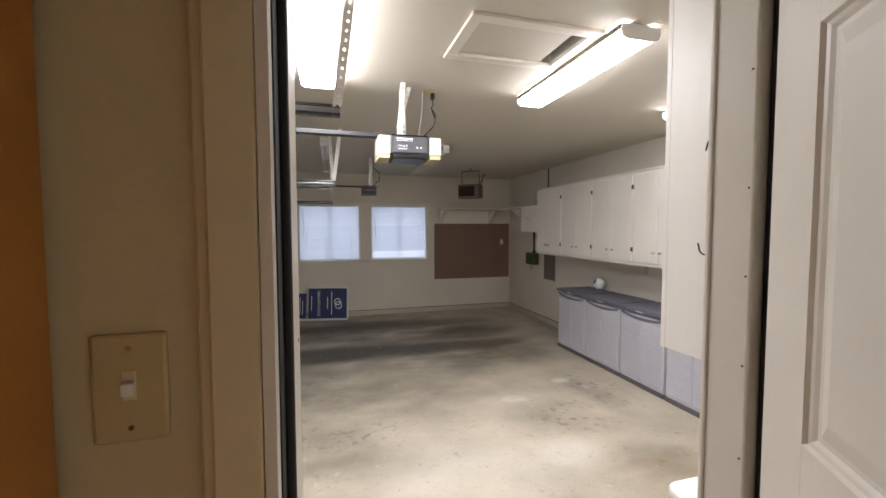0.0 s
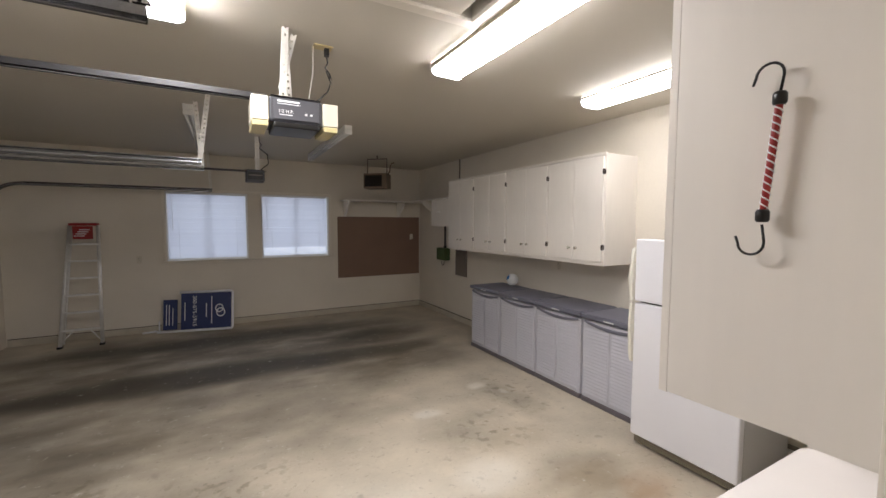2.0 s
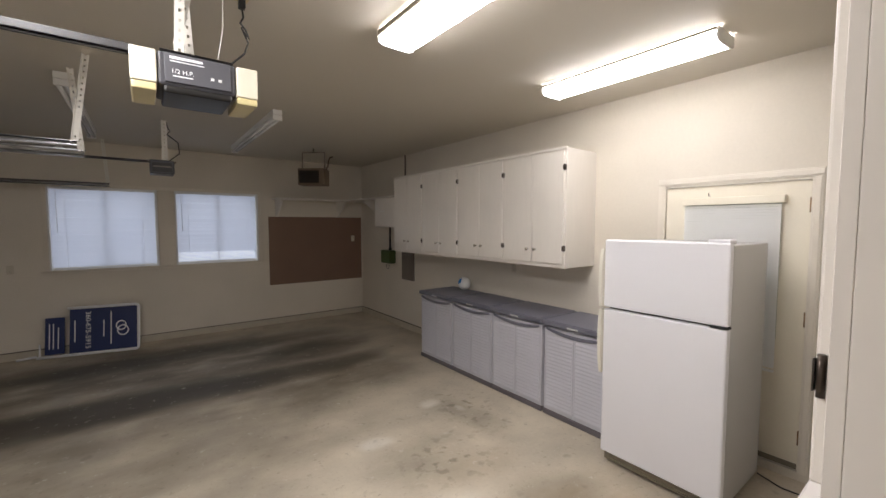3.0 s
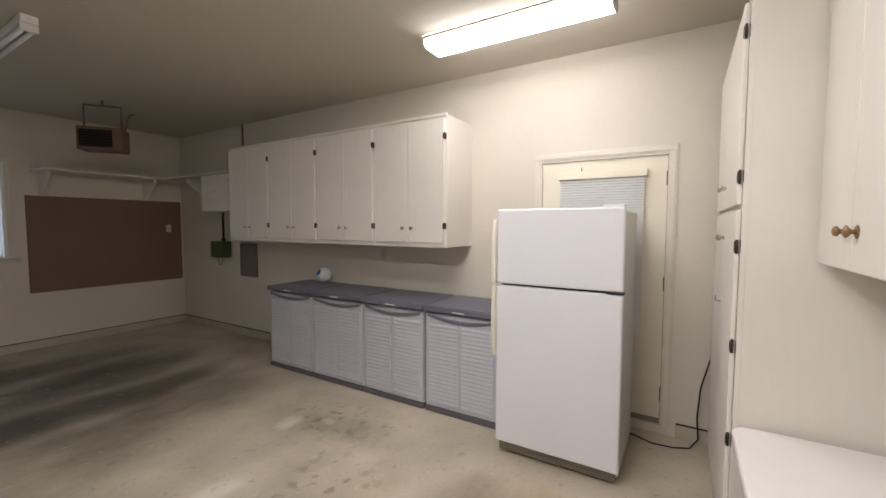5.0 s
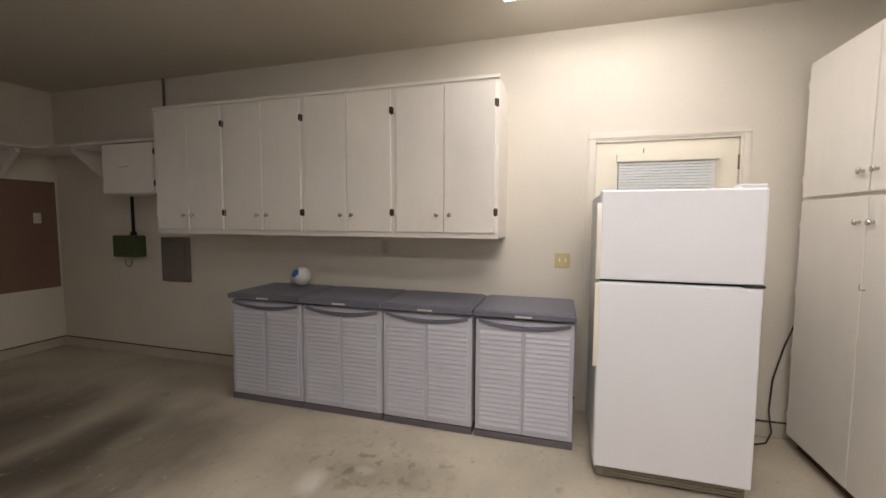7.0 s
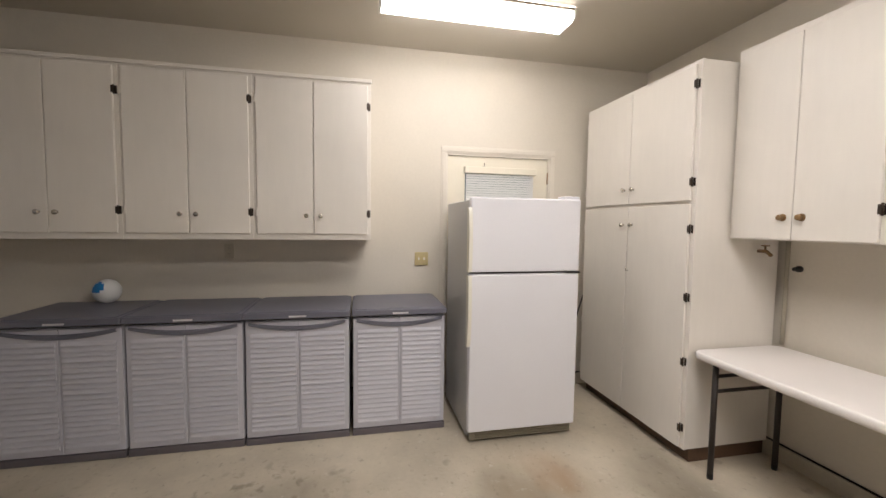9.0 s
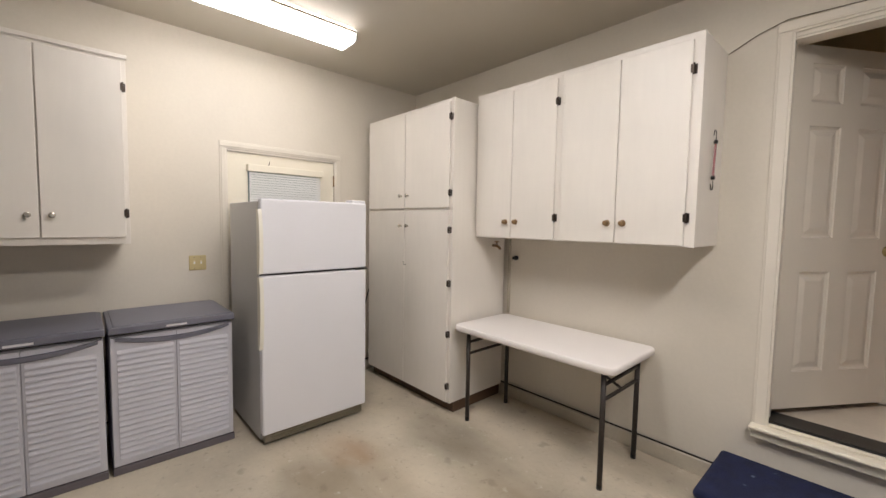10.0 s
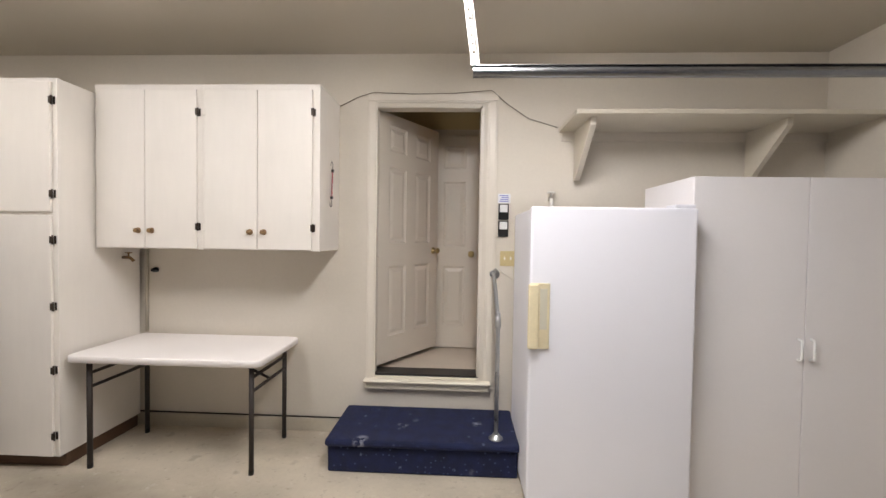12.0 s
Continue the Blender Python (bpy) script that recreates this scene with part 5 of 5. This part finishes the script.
TZ = 2.31
def overhead_door(y0, y1, label):
    ob = thing("overhead_door", (XL - 0.05, (y0 + y1) / 2, 0), label, "garage door", "garage doors")
    n = 4
    for k in range(n):
        z0 = 0.012 + k * (GZ + 0.03) / n
        bm = B(XL - 0.10, XL - 0.062, y0 + 0.004, y1 - 0.004, z0, z0 + (GZ + 0.03) / n - 0.006, 0.004)
        s = part("section", bm, GDOOR, ob)
        m = 2
        for j in range(m + 1):
            y = y0 + 0.03 + (y1 - y0 - 0.06) * j / m
            part("stile", B(XL - 0.061, XL - 0.04, y - 0.025, y + 0.025, z0 + 0.01, z0 + 0.54, 0.003), STEEL if j == 1 else GDOOR, s)
            if k:
                part("hinge", B(XL - 0.039, XL - 0.033, y - 0.03, y + 0.03, z0 - 0.045, z0 + 0.04, 0.002), STEEL, s)
    part("foot_seal", B(XL - 0.095, XL - 0.065, y0 + 0.004, y1 - 0.004, 0.0, 0.012), GASKET, ob)
    part("spring_bar", T(((XL + 0.06, y0 - 0.02, 2.42), (XL + 0.06, y1 + 0.02, 2.42)), 0.014, 8), STEEL, ob)
    part("spring", T(((XL + 0.06, (y0 + y1) / 2 - 0.8, 2.42), (XL + 0.06, (y0 + y1) / 2 + 0.8, 2.42)), 0.03, 10), BLACK, ob)
    part("arm", T([(XL - 0.035, (y0 + y1) / 2, 1.95), (XL + 0.12, (y0 + y1) / 2, 2.12), (XL + 0.3, (y0 + y1) / 2, 2.38)], 0.018, 8), BLACK, ob)
    for y in (y0 + 0.05, y1 - 0.05):
        part("cable_drum", lathe(bmesh.new(), (XL + 0.06, y - 0.03, 2.42), (0, 1, 0), ((0, 0.055), (0.006, 0.075), (0.01, 0.06), (0.05, 0.055), (0.056, 0.075), (0.062, 0.055)), 18), BLACK, ob)
    for y, s in ((y0 - 0.05, 1), (y1 + 0.03, -1)):
        # C-shaped track: up the wall, round the bend, level to its hanger
        prof = ((0.006, -0.026), (0.001, -0.019), (-0.003, -0.007), (-0.003, 0.007), (0.001, 0.019), (0.006, 0.026), (0.012, 0.026), (0.012, 0.023), (0.007, 0.021), (0.002, 0.0), (0.007, -0.021), (0.012, -0.023), (0.012, -0.026))
        path = [(XL + 0.02, 0.02, 0), (XL + 0.02, TZ - 0.36, 0)] + [(XL + 0.38 - 0.36 * math.cos(radians(a)), TZ - 0.36 + 0.36 * math.sin(radians(a)), a) for a in range(10, 91, 10)] + [(-0.03, TZ, 90)]
        bm, prev = bmesh.new(), None
        for x, z, a in path:
            nx, nz = math.cos(radians(a)), -math.sin(radians(a))
            ring = [bm.verts.new((x + nx * q * 0.95, y - s * d * 2.0, z + nz * q * 0.95)) for d, q in prof]
            if prev:
                for k in range(len(prof)):
                    bm.faces.new((prev[k], prev[(k + 1) % len(prof)], ring[(k + 1) % len(prof)], ring[k])).smooth = k < 5
            prev = ring
        part("track", bm, TRACKM, ob, "galvanised roller track")
        fl = -s * 0.03
        box_b = B(XL + 0.4, -0.02, min(y, y + fl), max(y, y + fl), TZ + 0.026, TZ + 0.029)
        part("track_angle", box_b, TRACKM, ob)
        for z in (0.3, 0.9, 1.5, 2.0):
            part("wall_bracket", B(XL + 0.001, XL + 0.05, y - 0.03, y - 0.026, z, z + 0.06), BLACK, ob)
            part("roller", lathe(bmesh.new(), (XL + 0.03, y + s * 0.005, z + 0.12), (0, s, 0), ((0, 0.022), (0.02, 0.024), (0.022, 0.007), (0.07, 0.007)), 12), BLACK, ob)
            part("roller_bracket", B(XL + 0.001, XL + 0.055, min(y + s * 0.06, y + s * 0.1), max(y + s * 0.06, y + s * 0.1), z + 0.07, z + 0.17, 0.004), PANELBOX, ob)
        angle_iron(ob, (-0.06, y + fl, TZ + 0.02), (-0.10 if y > 4.6 else 0.02, y + fl, H - 0.002), (1, 0, 0), (0, s, 0), 0.036)
    return ob


overhead_door(*GD[0], "grey sectional garage door, closed, on galvanised tracks")
overhead_door(*GD[1], "grey sectional garage door, closed, on galvanised tracks")

op = thing("door_opener", (0.58, 3.12, 2.35), "charcoal garage door opener with cream lamp covers hanging from straps", "garage door opener")
part("chassis", B(0.43, 0.735, 3.0, 3.28, 2.385, 2.53, 0.012), CHARCOAL, op)
part("belly", B(0.45, 0.715, 2.985, 3.27, 2.352, 2.384, 0.01), BLACK, op)
part("front_plate", B(0.455, 0.712, 2.992, 2.999, 2.40, 2.525, 0.003), SLATE, op)
part("lamp_cover", B(0.335, 0.428, 2.99, 3.27, 2.385, 2.525, 0.007, 3), LENS, op, "yellowed cream lamp cover")
part("lamp_cover", B(0.737, 0.83, 2.99, 3.27, 2.385, 2.525, 0.007, 3), LENS, op, "yellowed cream lamp cover")
for x in (0.335, 0.737):
    part("cover_tray", B(x + 0.003, x + 0.09, 2.993, 3.267, 2.352, 2.384, 0.006), TRAYP, op, "yellowed lower edge of the lamp cover")
part("cap_plate", B(0.44, 0.726, 2.994, 3.1, 2.531, 2.537, 0.002), BLACK, op)
part("name_bar", B(0.475, 0.60, 2.9905, 2.9918, 2.5, 2.511), SIGNWHITE, op)
part("line_bar", B(0.475, 0.605, 2.9905, 2.9918, 2.488, 2.492), SIGNWHITE, op)
words("lettering", "1/2 H.P.", 0.027, pose(0.522, 2.9912, 2.447, 90, 0, 0), SIGNWHITE, op)
part("line_bar", B(0.485, 0.56, 2.9905, 2.9918, 2.425, 2.43), SIGNWHITE, op)
for x in (0.63, 0.66):
    part("indicator", B(x, x + 0.014, 2.9905, 2.9918, 2.435, 2.447), LABEL, op)
part("rail", B(XL + 0.1, 0.43, 3.10, 3.135, 2.532, 2.565, 0.003), RAILB, op, "black steel opener rail")
part("chain", T(((XL + 0.1, 3.118, 2.525), (0.4, 3.118, 2.525)), 0.006, 6), BLACK, op)
angle_iron(op, (0.50, 3.08, 2.53), (0.51, 2.98, H - 0.002), (1, 0, 0), (0, 1, 0), 0.035)
angle_iron(op, (0.56, 3.22, 2.53), (0.53, 3.16, H - 0.002), (1, 0, 0), (0, 1, 0), 0.035)
angle_iron(op, (0.50, 3.14, 2.62), (0.56, 2.99, 2.9), (1, 0, 0), (0, 1, 0), 0.03)
op.location.x -= 0.055
cs = thing("ceiling_socket", (0.72, 3.15, H), "ivory ceiling socket with a black opener cable", "socket")
part("plate", B(0.66, 0.78, 3.11, 3.19, H - 0.008, H - 0.001, 0.003), IVORY, cs)
part("plug", B(0.728, 0.76, 3.13, 3.165, H - 0.06, H - 0.009, 0.006), BLACK, cs)
part("cable", T([(0.744, 3.147, H - 0.06), (0.75, 3.147, H - 0.10), (0.735, 3.15, H - 0.13), (0.76, 3.15, H - 0.16), (0.775, 3.15, H - 0.2), (0.75, 3.15, H - 0.17), (0.74, 3.15, H - 0.15), (0.77, 3.15, H - 0.22), (0.75, 3.15, H - 0.28), (0.64, 3.15, 2.535)], 0.005, 6), BLACK, cs)
part("pull_wire", T([(0.66, 3.15, H - 0.01), (0.655, 3.15, 2.75), (0.62, 3.15, 2.535)], 0.003, 5), STRAP, cs)

op2 = thing("door_opener", (0.42, 6.2, 2.27), "small black garage door opener on a steel hanger", "garage door opener")
part("chassis", B(0.33, 0.55, 6.17, 6.42, 2.25, 2.40, 0.012), CHARCOAL, op2)
part("front_plate", B(0.35, 0.53, 6.162, 6.169, 2.27, 2.37, 0.003), BLACK, op2)
part("stripe", B(0.36, 0.52, 6.160, 6.1615, 2.32, 2.335), PANELBOX, op2)
for x in (0.322, 0.558):
    part("end_bolt", lathe(bmesh.new(), (x, 6.19, 2.385), (1, 0, 0), ((-0.01, 0.012), (0.01, 0.012)), 8), CHROME, op2)
part("rail", B(XL + 0.1, 0.33, 6.27, 6.30, 2.375, 2.40, 0.003), RAILB, op2, "black steel opener rail")
angle_iron(op2, (0.45, 6.3, 2.40), (0.45, 6.3, H - 0.079), (1, 0, 0), (0, 1, 0), 0.05)
part("cable", T([(0.5, 6.3, H - 0.09), (0.505, 6.3, 2.78), (0.53, 6.3, 2.74), (0.5, 6.3, 2.7), (0.6, 6.3, 2.62), (0.61, 6.3, 2.5), (0.5, 6.3, 2.40)], 0.006, 6), BLACK, op2)

op2.location += Vector((0.06, 0, 0.075))

# heater under the ceiling
he = thing("unit_heater", (2.43, 6.98, 2.38), "tan metal unit heater hanging from a ceiling bracket", "heater")
hang = pose(2.43, 6.97, 0, 0, 0, -38)
def turned(bm):
    bmesh.ops.transform(bm, matrix=hang, verts=bm.verts)
    return bm
part("case", turned(B(-0.2, 0.2, -0.13, 0.13, 2.37, 2.62, 0.01)), HEATERM, he)
# flat black plate and louvres coloured for the shade inside the mouth
part("mouth", turned(B(-0.175, 0.12, -0.1325, -0.131, 2.40, 2.585)), GAP, he)
for k in range(6):
    part("louvre", turned(B(-0.17, 0.115, -0.15, -0.134, 2.412 + 0.03 * k, 2.417 + 0.03 * k)), GAP, he)
part("bracket", turned(T([(-0.17, 0, 2.62), (-0.17, 0, 2.87), (0.17, 0, 2.87), (0.17, 0, 2.62)], 0.012, 8)), PANELBOX, he)
part("drop_rod", turned(T([(0, 0, 2.87), (0, 0, H - 0.001)], 0.012, 8)), PANELBOX, he)
part("gas_hook", turned(T([(0.19, -0.02, 2.6), (0.225, -0.02, 2.66), (0.235, -0.02, 2.74), (0.26, -0.02, 2.79), (0.3, -0.02, 2.80)], 0.011, 8)), HEATERM, he, "bent brown metal rod")

# blue drum between the garage doors
dr = thing("plastic_drum", (-1.88, 4.62, 0), "blue plastic storage drum standing on the floor", "drum")
part("shell", lathe(bmesh.new(), (-1.88, 4.62, 0), (0, 0, 1), ((0, 0.24), (0.015, 0.262), (0.12, 0.285), (0.28, 0.288), (0.295, 0.296), (0.32, 0.296), (0.335, 0.288), (0.58, 0.288), (0.595, 0.296), (0.62, 0.296), (0.635, 0.288), (0.8, 0.28), (0.86, 0.262), (0.875, 0.27), (0.9, 0.27), (0.905, 0.262)), 40), BLUEP, dr)
for a in (0.6, 3.7):
    part("bung", lathe(bmesh.new(), (-1.88 + 0.18 * math.cos(a), 4.62 + 0.18 * math.sin(a), 0.905), (0, 0, 1), ((0, 0.035), (0.015, 0.035), (0.018, 0.03)), 14), WHITEP, dr, "white screw bung")

# ---- ladder and sign by the far wall ----
la = thing("stepladder", (-1.71, 7.95, 0), "folded aluminium stepladder with a red top leaning on the wall", "ladder")
def lad(u, w, off=0.0):
    """Height share u up the ladder, share w across it."""
    half = 0.235 - 0.075 * u
    return Vector((-1.72 + 0.03 * u + w * half, 7.87 + 0.28 * u + off, 0.02 + 1.72 * u))
for w in (-1, 1):
    part("rail", tube(bmesh.new(), [lad(0, w), lad(1, w)], 0.026, 6), ALU, la)
    part("back_leg", tube(bmesh.new(), [lad(0.01, w * 0.9, 0.07), lad(0.98, w * 0.9, 0.05)], 0.015, 6), ALU, la)
    part("foot", B(lad(0, w).x - 0.03, lad(0, w).x + 0.03, 7.835, 7.905, 0.0, 0.03, 0.006), BLACK, la)
for k in range(6):
    u = 0.13 + 0.142 * k
    a, b = lad(u, -1), lad(u, 1)
    part("tread", B(a.x, b.x, a.y - 0.045, a.y + 0.03, a.z - 0.012, a.z + 0.012, 0.004), ALU, la)
for w in (-1, 1):
    part("brace", tube(bmesh.new(), [lad(0.02, w, -0.01), lad(0.12, w * 0.45, -0.01)], 0.01, 6), ALU, la)
t = lad(1, 0)
part("cap", B(t.x - 0.16, t.x + 0.16, t.y - 0.07, t.y + 0.1, t.z - 0.005, t.z + 0.035, 0.01), RED, la, "red plastic top cap")
part("label", B(t.x - 0.115, t.x + 0.115, t.y - 0.075, t.y - 0.071, t.z - 0.2, t.z - 0.011), RED, la, "red and white warning label")
for k in range(4):
    part("label_writing", B(t.x - 0.1 + 0.02 * k, t.x + 0.02 + 0.02 * k, t.y - 0.0765, t.y - 0.0755, t.z - 0.16 + 0.03 * k, t.z - 0.147 + 0.03 * k), SIGNWHITE, la)

sg = thing("estate_sign", (0, 0, 0), "navy estate sign in a white frame lying on its side", "sign")
part("panel", B(0.02, 0.76, -0.004, 0.004, 0.03, 0.56), NAVY, sg)
part("rider", B(-0.23, -0.03, -0.004, 0.004, 0.04, 0.47), NAVY, sg, "narrow navy rider plate")
part("frame_pipe", tube(bmesh.new(), [(-0.31, 0, 0.012), (0.74, 0, 0.012)] + arc((0.74, 0, 0.052), 0.04, -90, 0, (1, 0, 0), (0, 0, 1), 6) + [(0.78, 0, 0.53)] + arc((0.74, 0, 0.53), 0.04, 0, 90, (1, 0, 0), (0, 0, 1), 6) + [(0.0, 0, 0.57)], 0.018, 8), SIGNWHITE, sg)
part("frame_post", tube(bmesh.new(), [(-0.28, 0, 0.012), (-0.28, 0, 0.17)], 0.012, 8), SIGNWHITE, sg)
part("spike", tube(bmesh.new(), [(-0.31, 0, 0.03), (-0.5, -0.02, 0.012)], 0.014, 8), SIGNWHITE, sg)
words("phone_number", "360-675-5915", 0.08, pose(0.215, -0.0052, 0.295, 90, 90, 0), SIGNWHITE, sg)
for x, h0, h1 in ((0.07, 0.16, 0.42), (0.38, 0.2, 0.4), (0.46, 0.1, 0.5)):
    part("writing", B(x, x + 0.013, -0.006, -0.0045, h0, h1), SIGNWHITE, sg)
for x in (-0.19, -0.15, -0.1):
    part("writing", B(x, x + 0.011, -0.006, -0.0045, 0.1, 0.4 - 0.05 * (x > -0.12)), SIGNWHITE, sg)
for cx, cz, r in ((0.58, 0.32, 0.055), (0.6, 0.26, 0.06)):
    part("emblem", tube(bmesh.new(), arc((cx, -0.006, cz), r, 0, 360, (1, 0, 0), (0, 0, 1), 20), 0.008, 6), SIGNWHITE, sg)
sg.matrix_world = pose(-0.56, 8.08, 0.012, -9, 0, -12) @ Matrix.Diagonal((1, 1, 1.12, 1))

# ---- outside ----
structure("ground", B(-60, 60, -60, 80, -0.35, -0.2), GRASS, "lawn outside", "ground")
structure("backdrop", B(-8, 12, 13.0, 13.2, -0.2, 2.6), SIDING, "pale house wall outside the windows", "backdrop")
